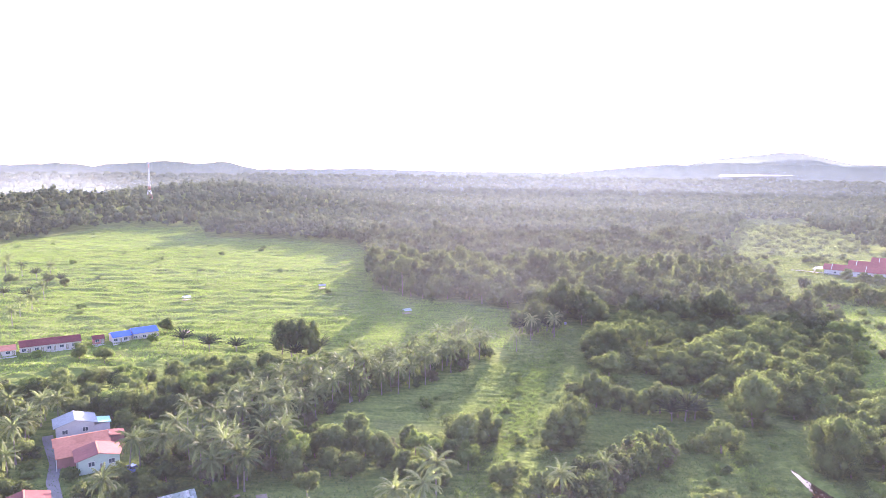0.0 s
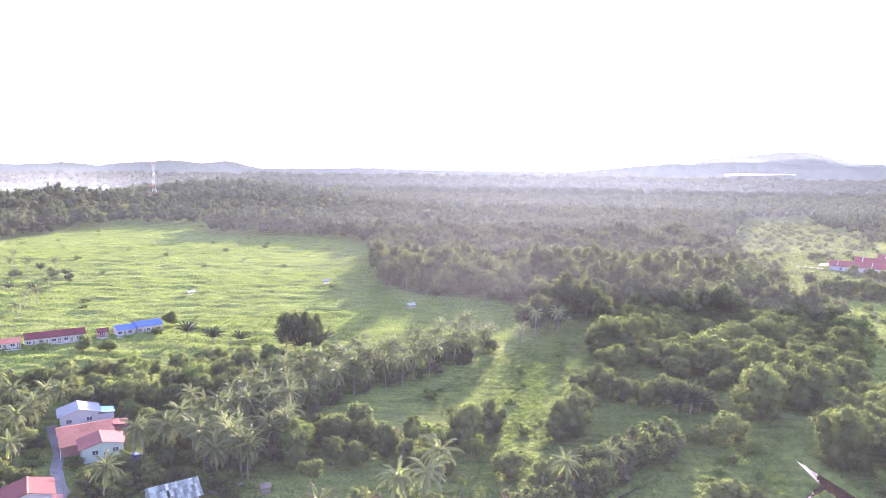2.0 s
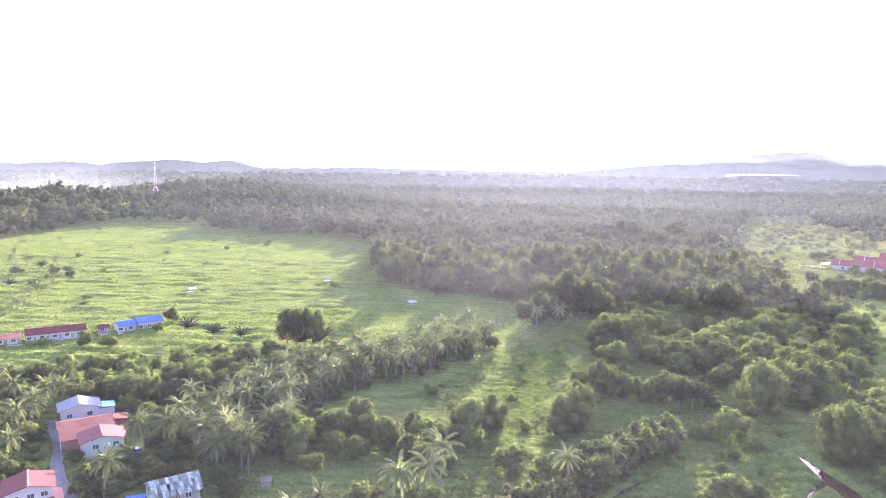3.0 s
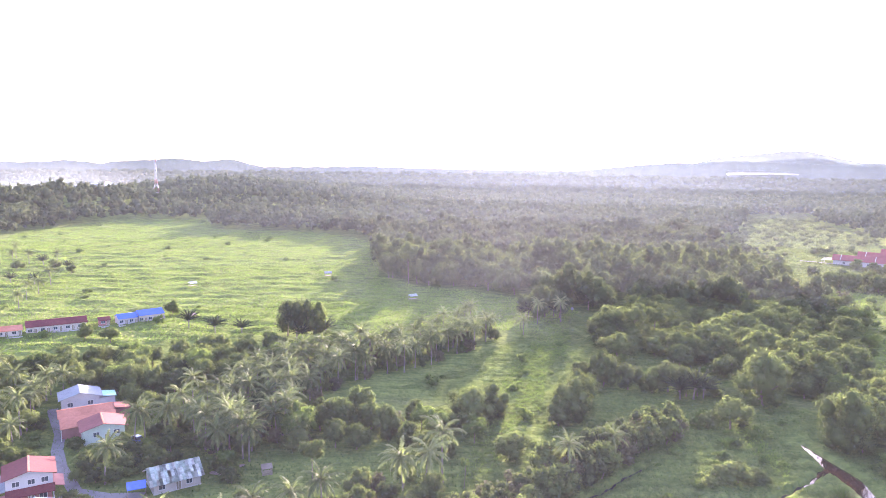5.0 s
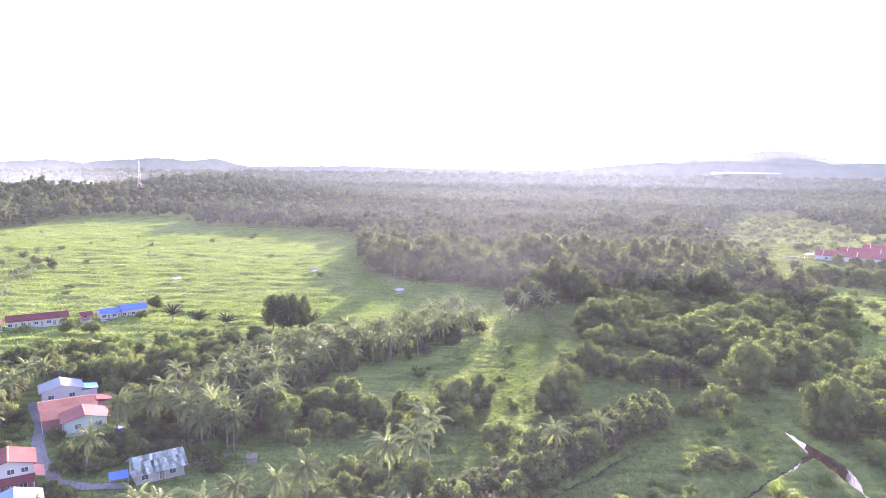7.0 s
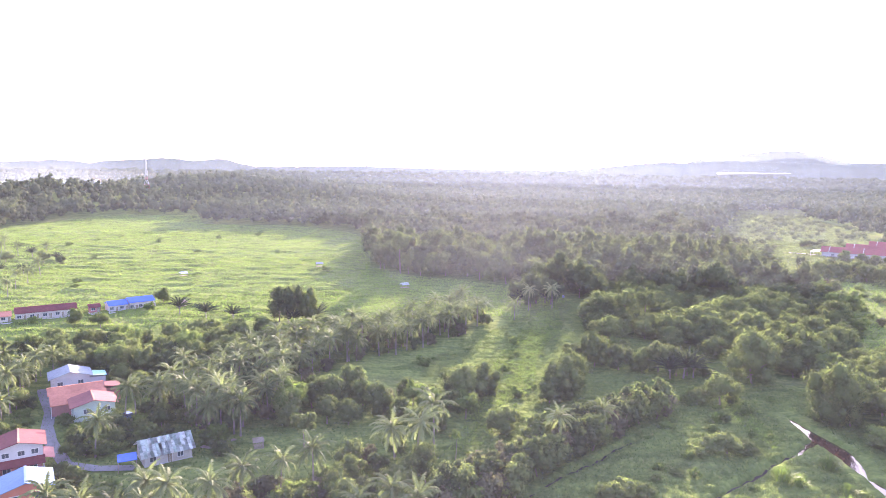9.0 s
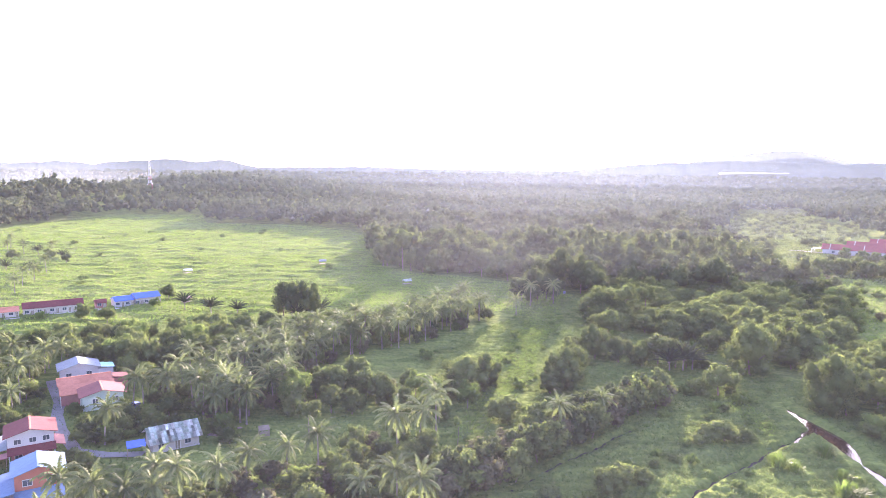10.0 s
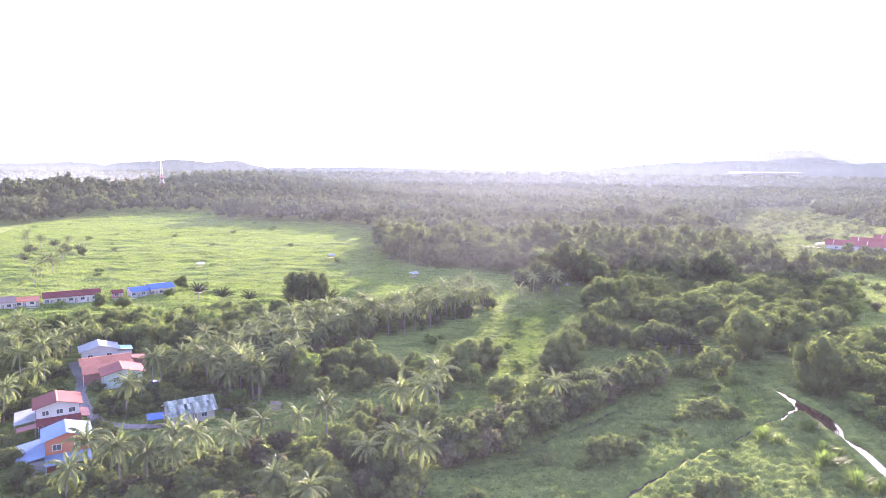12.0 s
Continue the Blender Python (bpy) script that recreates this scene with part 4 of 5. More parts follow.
def window(parent, x, y, z, w, h, face="front", name="window"):
    """A framed window proud of its wall, glass set back in it."""
    def put(bm, u0, u1, d0, d1, z0, z1):
        if face == "front":
            box(bm, x + u0, x + u1, y - d1, y - d0, z0, z1)
        else:
            box(bm, x + d0, x + d1, y + u0, y + u1, z0, z1)
    bm = bmesh.new()
    b = 0.09
    for u0, u1, z0, z1 in ((-w / 2 - b, -w / 2, z - b, z + h + b), (w / 2, w / 2 + b, z - b, z + h + b), (-w / 2, w / 2, z - b, z), (-w / 2, w / 2, z + h, z + h + b), (-0.03, 0.03, z, z + h)):
        put(bm, u0, u1, -0.02, 0.07, z0, z1)
    fr = part(name, bm, FRAME, parent)
    bm = bmesh.new()
    put(bm, -w / 2, w / 2, -0.02, 0.03, z, z + h)
    part("pane" if name == "window" else "panel", bm, GLASS if name == "window" else WOOD, fr)
    return fr


def house(name, x, y, label, turn=TURN, z=0.0):
    return empty(name, pose(x, y, z, 0, 0, turn), label, "house")


# two-storey house with a maroon roof
h = house("two_storey_house", -84.8, 77.4, "two-storey house, maroon sheet roof, white upper wall, red skirt roof")
gable_roof(h, -4.6, 4.4, -4.0, 4.0, 5.7, 6.9, RUST_RED, cap=SALMON)
walls(h, -3.9, 3.7, -3.1, 3.4, 3.0, 5.85, 6.75, WHITE_WALL, name="upper_wall")
walls(h, -3.45, 3.45, -3.0, 3.1, -0.3, 2.9, 3.0, PINK_WALL, name="lower_wall")
slope_roof(h, -4.0, 4.0, -4.6, -3.1, 2.5, 3.5, RUST_RED, "y", "skirt_roof")
slope_roof(h, 3.5, 5.6, -3.0, 2.5, 3.1, 2.5, PINK_WALL, "x", "side_roof")
for wx in (-2.3, 0.2, 2.4):
    window(h, wx, -3.1, 4.1, 1.1, 0.9)
for wx in (-2.2, 2.0):
    window(h, wx, -3.0, 0.9, 1.2, 1.0)
window(h, 0.1, -3.0, 0.0, 0.9, 2.0, name="door")
for px in (-3.7, 0.0, 3.7):
    part("post", tube(bmesh.new(), (px, -4.4, -0.3), (px, -4.4, 2.6), 0.08, 0.08), FRAME, h)

# shed beside it
h = house("shed", -90.7, 75.6, "open-sided shed with a pale zinc lean-to roof")
slope_roof(h, -2.0, 1.8, -4.2, 4.2, 2.6, 3.1, WHITE_ROOF)
slope_roof(h, -1.6, 1.9, -7.0, -4.3, 2.1, 2.5, PINK_WALL)
for px, py in ((-1.8, -4.0), (1.6, -4.0), (-1.8, 4.0), (1.6, 4.0), (-1.4, -6.8), (1.7, -6.8)):
    part("post", tube(bmesh.new(), (px, py, -0.3), (px, py, 2.5), 0.08, 0.08), WOOD, h)
part("back_wall", box(bmesh.new(), -1.9, 1.7, 3.9, 4.1, -0.3, 2.6), WOOD, h)

# house with pale blue roofs
h = house("blue_roofed_house", -72.6, 61.6, "two-storey house with pale blue roofs and orange gable wall")
gable_roof(h, -4.3, 3.9, -3.8, 3.6, 5.9, 7.1, PALE_BLUE)
walls(h, -3.7, 3.3, -3.1, 3.1, -0.3, 6.0, 6.95, ORANGE_WALL)
slope_roof(h, -8.2, -3.7, -4.6, 5.2, 2.9, 3.7, PALE_BLUE)
slope_roof(h, -3.9, 3.4, -6.4, -3.1, 2.5, 3.2, PALE_BLUE, "y", "porch_roof")
part("side_wall", box(bmesh.new(), -7.8, -3.75, -3.9, 4.9, -0.3, 2.8), WHITE_WALL, h)
for wx in (-1.9, 1.6):
    window(h, wx, -3.1, 4.0, 1.3, 1.0)
window(h, 0.4, -3.1, 0.0, 0.9, 2.0, name="door")
for px in (-3.7, -0.2, 3.2):
    part("post", tube(bmesh.new(), (px, -6.2, -0.3), (px, -6.2, 2.55), 0.08, 0.08), FRAME, h)

# house with a patched tin roof
h = house("tin_roofed_house", -60.8, 85.8, "low house with a patchwork tin roof and cream walls", 38)
walls(h, -4.4, 4.4, -3.4, 3.4, 0.0, 2.1, 4.0, CREAM_WALL, "x")
part("plinth", box(bmesh.new(), -4.5, 4.5, -3.5, 3.5, -0.4, 0.1), CONCRETE, h)
rng = random.Random(4)
bm = bmesh.new()
rows = [[bm.verts.new((-0.32 + q * 0.08, y, 0.035 * (q % 2))) for q in range(9)] for y in (-0.82, 0.82)]
for q in range(8):
    bm.faces.new((rows[0][q], rows[0][q + 1], rows[1][q + 1], rows[1][q]))
bmesh.ops.solidify(bm, geom=bm.faces[:], thickness=0.02)
sheet_mesh = bpy.data.meshes.new("roof_sheet")
bm.to_mesh(sheet_mesh)
bm.free()
sheet_mesh.materials.append(TIN)
for side in (-1, 1):
    for i in range(17):
        for j in range(3):
            ob = new("roof_sheet", sheet_mesh)
            ob.parent = h
            ob.matrix_basis = pose(-4.8 + i * 0.6, side * (0.72 + j * 1.36), 3.83 - 0.725 * j + 0.025 * (i % 2) + 0.05 * (2 - j), -side * 28.0 + rng.uniform(-1, 1), 0, rng.uniform(-1.5, 1.5))
for wx in (-2.9, 2.2):
    window(h, wx, -3.4, 0.8, 1.1, 0.9)
window(h, 0.2, -3.4, 0.05, 0.9, 1.9, name="door")
window(h, 4.4, 0.0, 1.0, 1.2, 0.9, "side")
h = house("awning", -65.2, 79.6, "blue sheet awning on timber posts beside the tin-roofed house", 30)
slope_roof(h, -1.7, 1.7, -1.4, 1.4, 2.1, 2.5, BLUE_ROOF, "y", "awning_sheet")
for px in (-1.6, 1.6):
    for py in (-1.3, 1.3):
        part("post", tube(bmesh.new(), (px, py, -0.3), (px, py, 2.2), 0.06, 0.06), WOOD, h)

# long compound with pink roofs
h = house("pink_roofed_house", -87.2, 106.3, "house with dusty pink gable roof and mint green walls")
gable_roof(h, -5.0, 5.0, -4.2, 4.0, 3.5, 4.8, PINK_ROOF, cap=SALMON)
walls(h, -4.2, 4.3, -3.2, 3.4, -0.3, 3.6, 4.7, MINT_WALL)
for wx, wz in ((2.6, 1.7), (-1.6, 1.7)):
    window(h, wx, -3.2, wz, 1.2, 1.0)
window(h, 4.3, 0.4, 1.7, 1.2, 1.0, "side")
window(h, 0.6, -3.2, 0.0, 0.9, 2.0, name="door")
h = house("salmon_roofed_house", -93.8, 109.8, "long house with faded salmon sheet roofs in two steps")
gable_roof(h, -5.5, 6.5, -0.5, 5.0, 4.0, 5.2, SALMON, "x")
slope_roof(h, -5.2, 6.8, -5.2, -0.4, 3.0, 4.2, SALMON, "y", "front_roof")
walls(h, -4.9, 6.0, -3.6, 4.5, -0.3, 3.4, 3.5, PINK_WALL, "x")
slope_roof(h, 6.9, 10.5, 2.0, 6.5, 3.9, 3.4, RUST_RED, "x", "back_roof")
part("back_room", box(bmesh.new(), 6.6, 10.2, 2.3, 6.2, -0.3, 3.3), PINK_WALL, h)
for px in (-5.0, -1.0, 3.0, 6.5):
    part("post", tube(bmesh.new(), (px, -5.0, -0.3), (px, -5.0, 3.0), 0.08, 0.08), FRAME, h)
h = house("white_roofed_house", -102.6, 122.6, "house with a pale zinc gable roof and white walls")
gable_roof(h, -5.0, 5.0, -3.9, 4.0, 4.3, 5.8, WHITE_ROOF)
walls(h, -4.3, 4.3, -3.2, 3.4, -0.3, 4.4, 5.6, WHITE_WALL)
slope_roof(h, 5.1, 8.2, -3.6, 1.0, 4.2, 3.8, TEAL, "x", "side_roof")
part("side_room", box(bmesh.new(), 4.35, 7.9, -3.2, 0.7, -0.3, 3.6), WHITE_WALL, h)
for wx in (-2.4, 2.2):
    window(h, wx, -3.2, 2.4, 1.2, 1.0)

# row of low houses by the field


def row_house(x, y, length, depth, roof, wall_mat, label, bays, ze=2.6, zr=4.3, turn=36.5):
    h = house("row_house", x, y, label, turn)
    gable_roof(h, -length / 2, length / 2, -depth / 2 - 0.6, depth / 2 + 0.6, ze, zr, roof, "x")
    walls(h, -length / 2 + 0.3, length / 2 - 0.3, -depth / 2, depth / 2, -0.6, ze + 0.15, zr - 0.1, wall_mat, "x")
    for k in range(bays):
        bx = -length / 2 + (k + 0.5) * length / bays
        window(h, bx - 0.6, -depth / 2, 0.9, 1.3, 1.0)
        window(h, bx + 1.2, -depth / 2, -0.1, 0.9, 2.0, name="door")
    part("plinth", box(bmesh.new(), -length / 2, length / 2, -depth / 2 - 1.4, depth / 2, -0.7, -0.02), CONCRETE, h)
    return h


row_house(-161.2, 203.4, 20.5, 6.5, RUST_RED, CREAM_WALL, "long low row house with maroon roof and whitish walls", 5)
row_house(-173.0, 193.6, 8.5, 6.0, SALMON, CREAM_WALL, "small low house with faded pink roof", 2, 2.2, 3.4)
row_house(-181.0, 186.0, 15.0, 6.5, BROWN_ROOF, CREAM_WALL, "low row house with weathered brown roof", 4)
row_house(-194.0, 176.0, 15.0, 6.5, RUST_RED, WHITE_WALL, "low row house with maroon roof beside the track", 4)
row_house(-148.4, 213.6, 4.5, 4.0, RUST_RED, PINK_WALL, "small maroon-roofed outhouse between the row houses", 1, 2.0, 3.0)
row_house(-141.4, 217.2, 7.4, 6.0, BLUE_ROOF, WHITE_WALL, "low white house with bright blue roof", 2, 2.5, 3.8, 43)
row_house(-134.9, 223.2, 10.0, 6.6, BLUE_ROOF, CREAM_WALL, "low cream house with bright blue roof", 3, 2.9, 4.4, 43)

# huts in the field
for i, (x, y, roof) in enumerate(((-87.2, 335, WHITE_ROOF), (-32.8, 276, TIN), (-150, 299, TIN), (-119, 226, BROWN_ROOF))):
    h = empty("field_hut", pose(x, y, float(land(np.array([x]), np.array([y]))[0]), 0, 0, 20 + 15 * i), "small open farm hut with a grey sheet roof in the field", "hut", "field huts")
    gable_roof(h, -2.0, 2.0, -1.5, 1.5, 1.9, 2.7, roof, "x")
    for px in (-1.7, 1.7):
        for py in (-1.2, 1.2):
            part("post", tube(bmesh.new(), (px, py, -0.4), (px, py, 2.0), 0.07, 0.07), WOOD, h)
    part("platform", box(bmesh.new(), -1.7, 1.7, -1.2, 1.2, 0.5, 0.62), WOOD, h)

# terraces with red roofs by the clearing
for k in range(4):
    h = empty("terrace", pose(270 + 19 * k, 420 + 24 * k, 0, 0, 0, -33), "long terrace of houses with red tiled roof and white walls", "terrace", "red-roofed terraces")
    x0 = -36 + 9 * k
    gable_roof(h, x0, 48, -6.8, 6.8, 3.2, 6.4, RED_TILE, "x")
    walls(h, x0 + 1, 47, -5.8, 5.8, -0.5, 3.3, 6.1, WHITE_WALL, "x")
    for i in range(4 if k < 2 else 3):
        gx = x0 + 5 + i * 20
        bm = bmesh.new()
        for sy in (-1, 1):
            vs = [bm.verts.new(p) for p in ((gx, 0, 6.65), (gx + 0.35, 0, 6.65), (gx + 0.35, sy * 6.9, 3.42), (gx, sy * 6.9, 3.42), (gx, 0, 6.3), (gx + 0.35, 0, 6.3), (gx + 0.35, sy * 6.9, 3.1), (gx, sy * 6.9, 3.1))]
            for f in ((0, 1, 2, 3), (7, 6, 5, 4), (0, 3, 7, 4), (1, 5, 6, 2), (3, 2, 6, 7)):
                bm.faces.new([vs[q] for q in f])
        bmesh.ops.recalc_face_normals(bm, faces=bm.faces)
        part("party_wall", bm, CREAM_WALL, h)
        if k == 0:
            for step in (2.5, 9.5, 16.5):
                window(h, gx + step, -5.8, 0.9, 1.6, 1.2)
                window(h, gx + step + 3.2, -5.8, -0.2, 1.0, 2.1, name="door")
    if k == 0:
        slope_roof(h, -42, -36.3, -7.0, 7.0, 2.6, 3.2, PALE_BLUE, "x", "canopy_roof")
        for py in (-6.5, 0, 6.5):
            part("post", tube(bmesh.new(), (-41.6, py, -0.3), (-41.6, py, 2.6), 0.1, 0.1), FRAME, h)
lane = strip("access_road", [(220, 444), (230, 438), (246, 420), (280, 396), (320, 368), (360, 342)], 3.5, 0.9, LANE_GREY)
tagged(lane, "pale concrete access road in front of the terraces", "road", kind="structure")

# lane through the village
lane = strip("village_lane", LANE, 2.5, 0.16, LANE_GREY)
tagged(lane, "narrow grey concrete lane between the village houses", "lane", kind="structure")

# telecom mast
mast = empty("telecom_mast", pose(-443.6, 858.6, float(land(np.array([-443.6]), np.array([858.6]))[0]), 0, 0, 20) @ Matrix.Scale(0.86, 4), "tall red and white lattice telecom mast above the woods", "mast")
levels = [(z * 1.12, float(np.interp(z, (0, 12, 18, 36, 60), (4.2, 3.5, 1.9, 1.2, 0.4)))) for z in range(0, 61, 6)]
for i, ((za, a), (zb, b)) in enumerate(zip(levels, levels[1:])):
    bm = bmesh.new()
    ca, cb = [(a, a), (-a, a), (-a, -a), (a, -a)], [(b, b), (-b, b), (-b, -b), (b, -b)]
    for q in range(4):
        r = (q + 1) % 4
        tube(bm, (*ca[q], za), (*cb[q], zb), 0.14, 0.14, 4)
        tube(bm, (*ca[q], za), (*cb[r], zb), 0.09, 0.09, 4)
        tube(bm, (*ca[r], za), (*cb[q], zb), 0.09, 0.09, 4)
        tube(bm, (*cb[q], zb), (*cb[r], zb), 0.09, 0.09, 4)
    part("lattice_section", bm, STEEL_RED if i in (1, 3, 8) else STEEL_WHITE, mast)
for z in (55, 60, 65):
    for q in range(3):
        a = q * 2.094
        part("antenna", box(bmesh.new(), 1.5 * math.cos(a) - 0.25, 1.5 * math.cos(a) + 0.25, 1.5 * math.sin(a) - 0.25, 1.5 * math.sin(a) + 0.25, z, z + 2.2), STEEL_WHITE, mast)
part("spike", tube(bmesh.new(), (0, 0, 67), (0, 0, 75), 0.15, 0.05, 5), STEEL_WHITE, mast)

# far village
for i, (x, y, w, roof) in enumerate(((-668, 1002, 16, RUST_RED), (-700, 1100, 12, WHITE_ROOF), (-690, 1130, 10, WHITE_ROOF), (-725, 1190, 14, WHITE_ROOF), (-640, 1080, 10, WHITE_ROOF), (-757, 1290, 12, SALMON))):
    h = empty("far_house", pose(x, y, 14, 0, 0, 20 * i), "distant village house with light walls among trees", "house", "far village houses")
    gable_roof(h, -w / 2, w / 2, -5, 5, 6, 9, roof, "x")
    walls(h, -w / 2 + 0.5, w / 2 - 0.5, -4.3, 4.3, -6, 6.1, 8.8, WHITE_WALL, "x")


# ---- grass and reeds ----
def tufts(name, places, size, blades, material, label, seed):
    """Leafy tufts joined into one mesh: bent blades leaning out of each place."""
    rng = np.random.default_rng(seed)
    p = np.array(places)
    thick = waves(p[:, 0] * 0.5, p[:, 1], 11, seed) + 0.7 * waves(p[:, 0], p[:, 1], 4, seed + 1)
    p = p[thick > rng.uniform(-2.2, 0.3, len(p))]
    p = np.repeat(p, blades, axis=0)
    n = len(p)
    z = land(p[:, 0], p[:, 1])
    a = rng.uniform(0, 6.28, n)
    out = np.stack([np.cos(a), np.sin(a), np.zeros(n)], 1)
    side = np.stack([-np.sin(a), np.cos(a), np.zeros(n)], 1)
    s = size * rng.uniform(0.5, 1.35, (n, 1))
    base = np.stack([p[:, 0], p[:, 1], z - 0.05], 1) + out * 0.15 * s
    up = np.array([[0, 0, 1.0]])
    w = s * rng.uniform(0.3, 0.55, (n, 1))
    tip = base + out * s * rng.uniform(0.2, 0.9, (n, 1)) + up * s * rng.uniform(0.6, 1.0, (n, 1))
    v = np.stack([base + side * w * 0.5, base - side * w * 0.5, tip], 1).reshape(-1, 3)
    soft = np.repeat(up * 0.9 - out + rng.normal(0, 0.15, (n, 3)), 3, axis=0)
    ob = new(name, mesh_from(name, v, np.arange(3 * n).reshape(n, 3), material, soft))
    return tagged(ob, label, "grass", kind="stuff")


def not_wet(pts):
    pts = np.array(pts)
    x, y = pts[:, 0], pts[:, 1]
    return pts[(line_distance(RIVER, x, y) > 3.6) & (line_distance(DITCH, x, y) > 1.3)]


tufts("meadow_growth", not_wet(scatter([(-14, 44), (-2, 60), (-2, 92), (2, 125), (-20, 150), (12, 206), (34, 252), (50, 250), (44, 190), (74, 184), (92, 110), (86, 50), (30, 36)], 0.45, 41)), 0.4, 3, MEADOW_LEAF, "leafy creeping growth covering the meadow", 51)
# Lighter grass colour paints in the sunlight that falls between the trees.
for seed, poly in ((61, [(38, 280), (43, 280), (36, 240), (33, 204), (21, 170), (17, 135), (9, 113), (3, 95), (-5, 90), (0, 112), (3, 142), (9, 168), (24, 220), (33, 250)]), (62, [(66, 139), (70, 139), (68, 121), (68, 104), (64, 98), (62, 111), (63, 124)])):
    tufts("bright_growth", not_wet(scatter(poly, 0.5, seed)), 0.5, 3, GRASS, "strip of grass coloured lighter as painted sunlight through the meadow", seed)
tufts("yard_growth", scatter([(-118, 92), (-110, 136), (-80, 132), (-50, 126), (-2, 122), (-2, 62), (-10, 42), (-60, 36), (-82, 46), (-104, 72)], 0.95, 46), 0.5, 4, MEADOW_LEAF, "rank undergrowth between the houses and palms", 54)
tufts("field_grass", scatter(FIELD, 1.25, 42, 0.8) + scatter([(-62, 345), (-58, 260), (-62, 225), (-30, 196), (-4, 226), (20, 212), (40, 250), (44, 262), (12, 290), (-12, 306), (-37, 318)], 1.25, 44) + scatter([(112, 165), (150, 258), (178, 322), (205, 350), (300, 320), (230, 180), (150, 130)], 1.5, 45), 0.7, 5, GRASS, "tall rank grass covering the open field", 52)
tufts("clearing_grass", scatter(CLEARING, 1.5, 43), 1.1, 4, LEAF_DARK, "rough grass in the clearing", 53)
for x, y, size in ((59.6, 84, 2.6), (62, 82.5, 1.8), (71, 89.5, 2.6), (65.7, 72, 2.9), (68, 73, 2.4), (68, 64.5, 2.8), (71, 63, 2.2), (57.7, 114.5, 2.4), (69, 79, 1.8)):
    rng = random.Random(int(x * 10))
    vs, fs = [], []
    for k in range(130):
        a, r = rng.uniform(0, 6.28), rng.uniform(0, 1.5)
        bx, by, hgt = r * math.cos(a), r * math.sin(a), rng.uniform(0.7, 1.15) * size
        o = (math.cos(a) * (0.25 + 0.35 * r), math.sin(a) * (0.25 + 0.35 * r))
        w = (-math.sin(a) * 0.09, math.cos(a) * 0.09)
        b = len(vs)
        for t, wd in ((0, 0.6), (0.5, 1.0), (0.85, 0.7), (1.0, 0.1)):
            cx, cy, cz = bx + o[0] * hgt * t * t, by + o[1] * hgt * t * t, hgt * (t - 0.25 * t * t * r)
            vs += [(cx - w[0] * wd, cy - w[1] * wd, cz), (cx + w[0] * wd, cy + w[1] * wd, cz)]
        fs += [(b + 2 * q, b + 2 * q + 1, b + 2 * q + 3, b + 2 * q + 2) for q in range(3)]
    ob = new("reed_clump", mesh_from("reed_clump", vs, fs, REED))
    ob.matrix_basis = pose(x, y, float(land(np.array([x]), np.array([y]))[0]) - 0.05)
    tagged(ob, "clump of tall bright green grass on the ditch bank", "grass clump", "grass clumps")


# ---- small things ----
young = tree_thing("young_tree", "thin young tree with a pale trunk and bright crown", "tree", 91, 0.9, 0.9, 5.2, 5, 260, 0.2, LEAF_BRIGHT, 0.09)
young.matrix_basis = pose(-2.5, 88.7, float(land(np.array([-2.5]), np.array([88.7]))[0]))

tank = empty("water_tank", pose(40.8, 265.4, float(land(np.array([40.8]), np.array([265.4]))[0]) - 0.1) @ Matrix.Scale(0.65, 4), "white water tank standing in the meadow grass", "tank")
bm = bmesh.new()
for z0, z1, r0, r1 in ((0, 0.15, 0.9, 1.0), (0.15, 1.5, 1.0, 1.0), (1.5, 1.8, 1.0, 0.45)):
    tube(bm, (0, 0, z0), (0, 0, z1), r0, r1, 14)
part("body", bm, WHITE_ROOF, tank)
part("lid", tube(bmesh.new(), (0, 0, 1.8), (0, 0, 1.92), 0.45, 0.4, 12), WHITE_ROOF, tank)


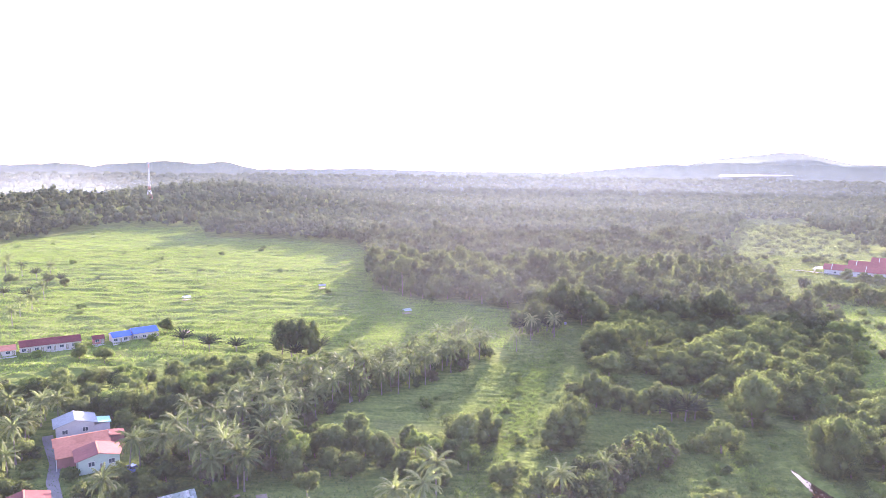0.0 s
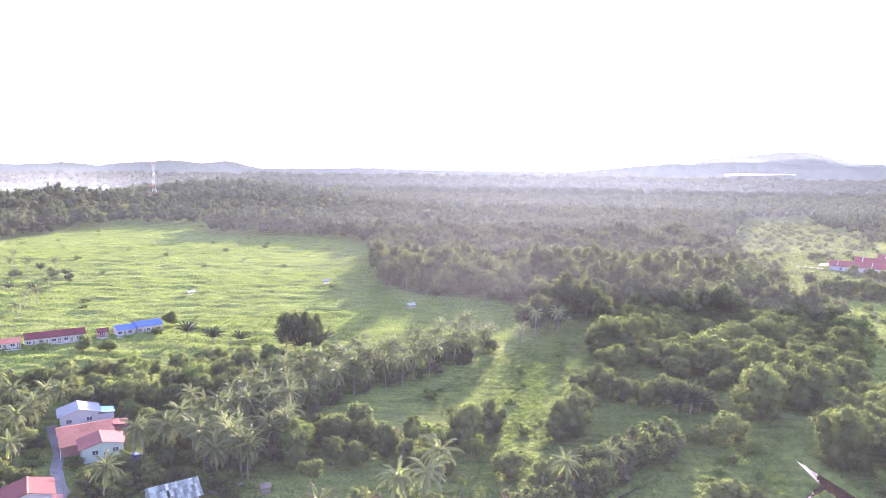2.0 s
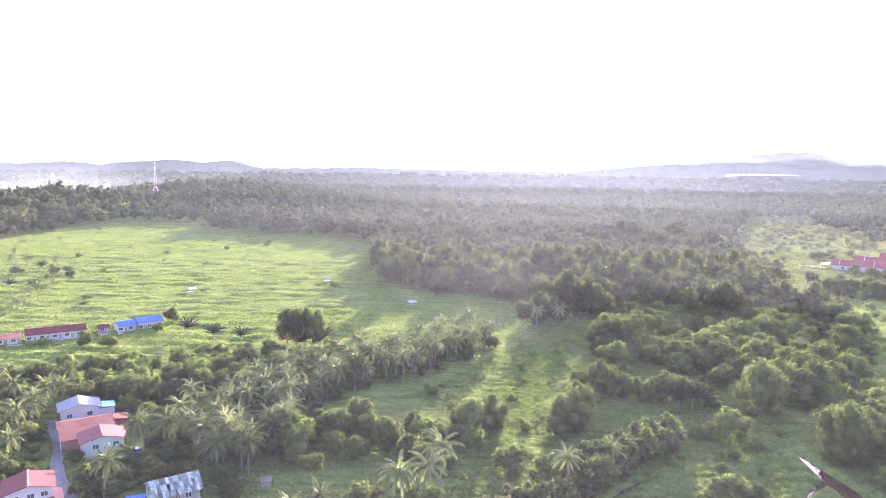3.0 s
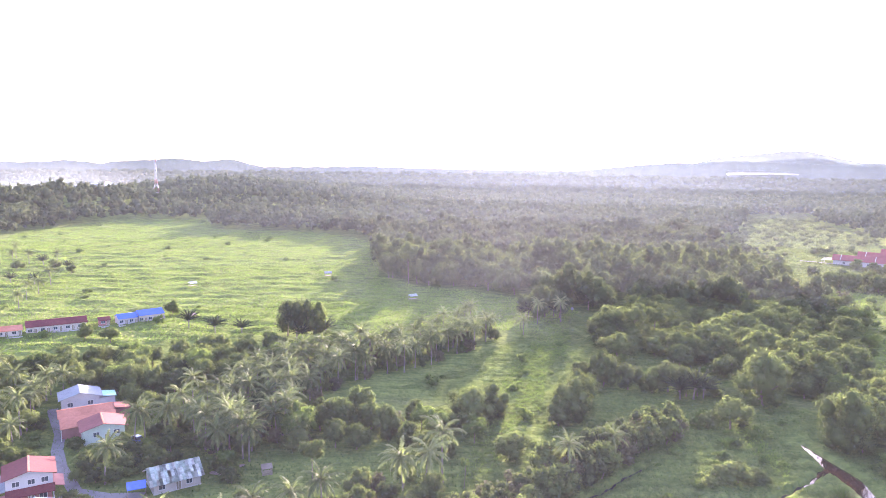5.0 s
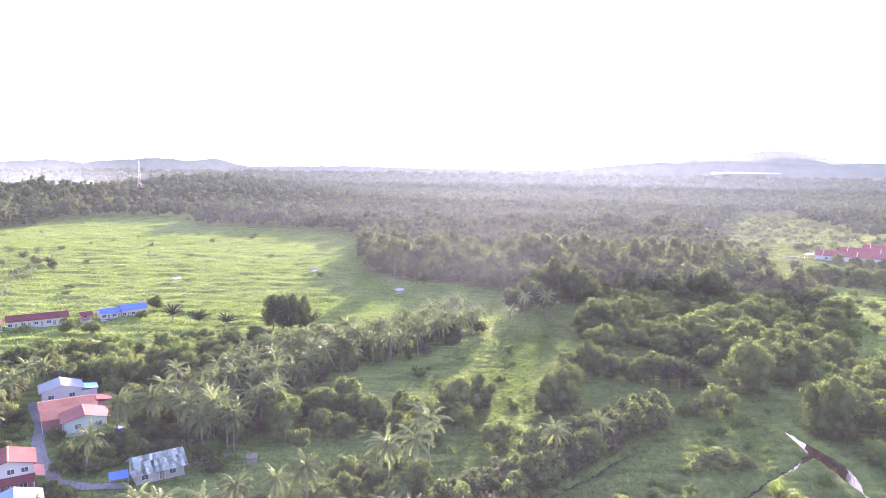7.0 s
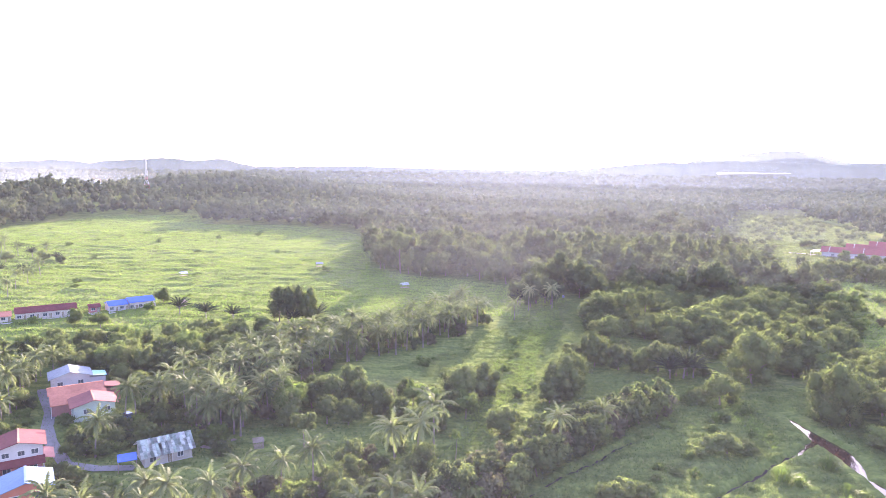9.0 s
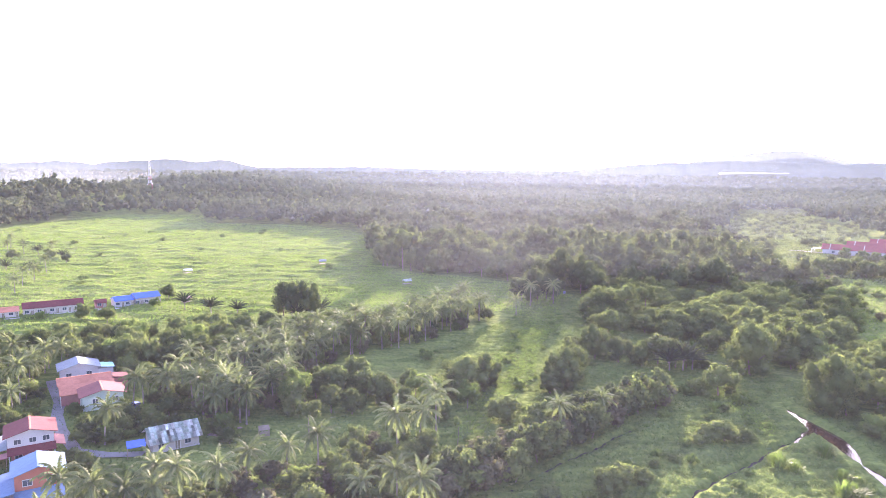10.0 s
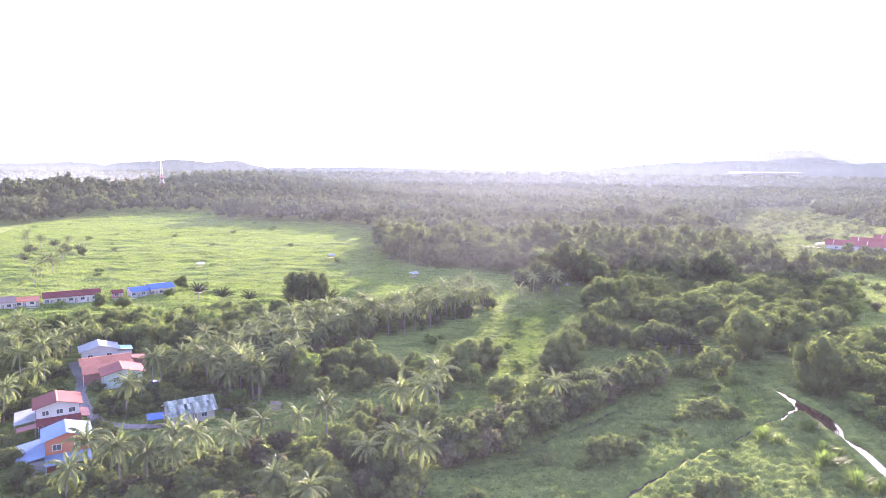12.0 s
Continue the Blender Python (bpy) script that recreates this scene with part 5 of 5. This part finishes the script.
def car(x, y, turn, paint, label):
    top = empty("car", pose(x, y, 0.12, 0, 0, turn), label, "car")
    bm = bmesh.new()
    box(bm, -0.82, 0.82, -2.0, 2.0, 0.32, 0.85)
    bmesh.ops.bevel(bm, geom=bm.edges[:], offset=0.12, segments=2, affect="EDGES")
    part("body", bm, paint, top)
    bm = bmesh.new()
    box(bm, -0.74, 0.74, -1.3, 0.9, 0.85, 1.4)
    for v in bm.verts:
        if v.co.z > 1.2:
            v.co.x *= 0.82
            v.co.y = v.co.y * 0.72 - 0.05
    part("cabin", bm, GLASS, top)
    part("roof_panel", box(bmesh.new(), -0.58, 0.58, -0.95, 0.58, 1.4, 1.45), paint, top)
    for sx in (-0.74, 0.74):
        for sy in (-1.25, 1.25):
            w = part("wheel", tube(bmesh.new(), (sx - 0.1, sy, 0.31), (sx + 0.1, sy, 0.31), 0.31, 0.31, 14), GLASS, top)
            part("rim", tube(bmesh.new(), (sx - 0.11, sy, 0.31), (sx + 0.11, sy, 0.31), 0.17, 0.17, 10), STEEL_WHITE, w)
    return top


car(-78.2, 104.6, 60, plain_material("blue_car_paint", (0.12, 0.17, 0.34), 0.25), "blue car parked on the grass beside the mint-walled house")

shack = empty("shack", pose(-43.6, 91.6, 0.0, 0, 0, 25) @ Matrix.Scale(0.7, 4), "small weathered timber shack with a grey roof under trees", "shack")
slope_roof(shack, -1.6, 1.6, -1.4, 1.4, 1.9, 2.4, BARK, "y", "roof")
for px in (-1.4, 1.4):
    for py in (-1.2, 1.2):
        part("post", tube(bmesh.new(), (px, py, -0.4), (px, py, 1.95), 0.07, 0.07), WOOD, shack)
for k in range(9):
    part("plank", box(bmesh.new(), -1.4 + k * 0.31, -1.4 + k * 0.31 + 0.28, -1.28, -1.24, -0.2, 1.5 + 0.1 * (k % 3)), WOOD, shack)

for n, (x, y, turn) in enumerate(((-52.5, 92.5, 20), (-50.5, 94.0, 60), (-54.0, 90.5, -10))):
    pile = empty("timber_pile", pose(x, y, 0.05, 0, 0, turn), "pile of old grey boards lying in the grass", "timber pile")
    for k in range(7):
        bm = bmesh.new()
        box(bm, -1.3, 1.3, -0.12, 0.12, 0, 0.06)
        ob = part("board", bm, WOOD, pile)
        ob.matrix_basis = pose(0.1 * math.sin(k * 2.1), 0.3 * (k % 4) - 0.45, 0.02 + 0.07 * (k // 4), 0, 0, 7 * math.sin(k * 1.7))
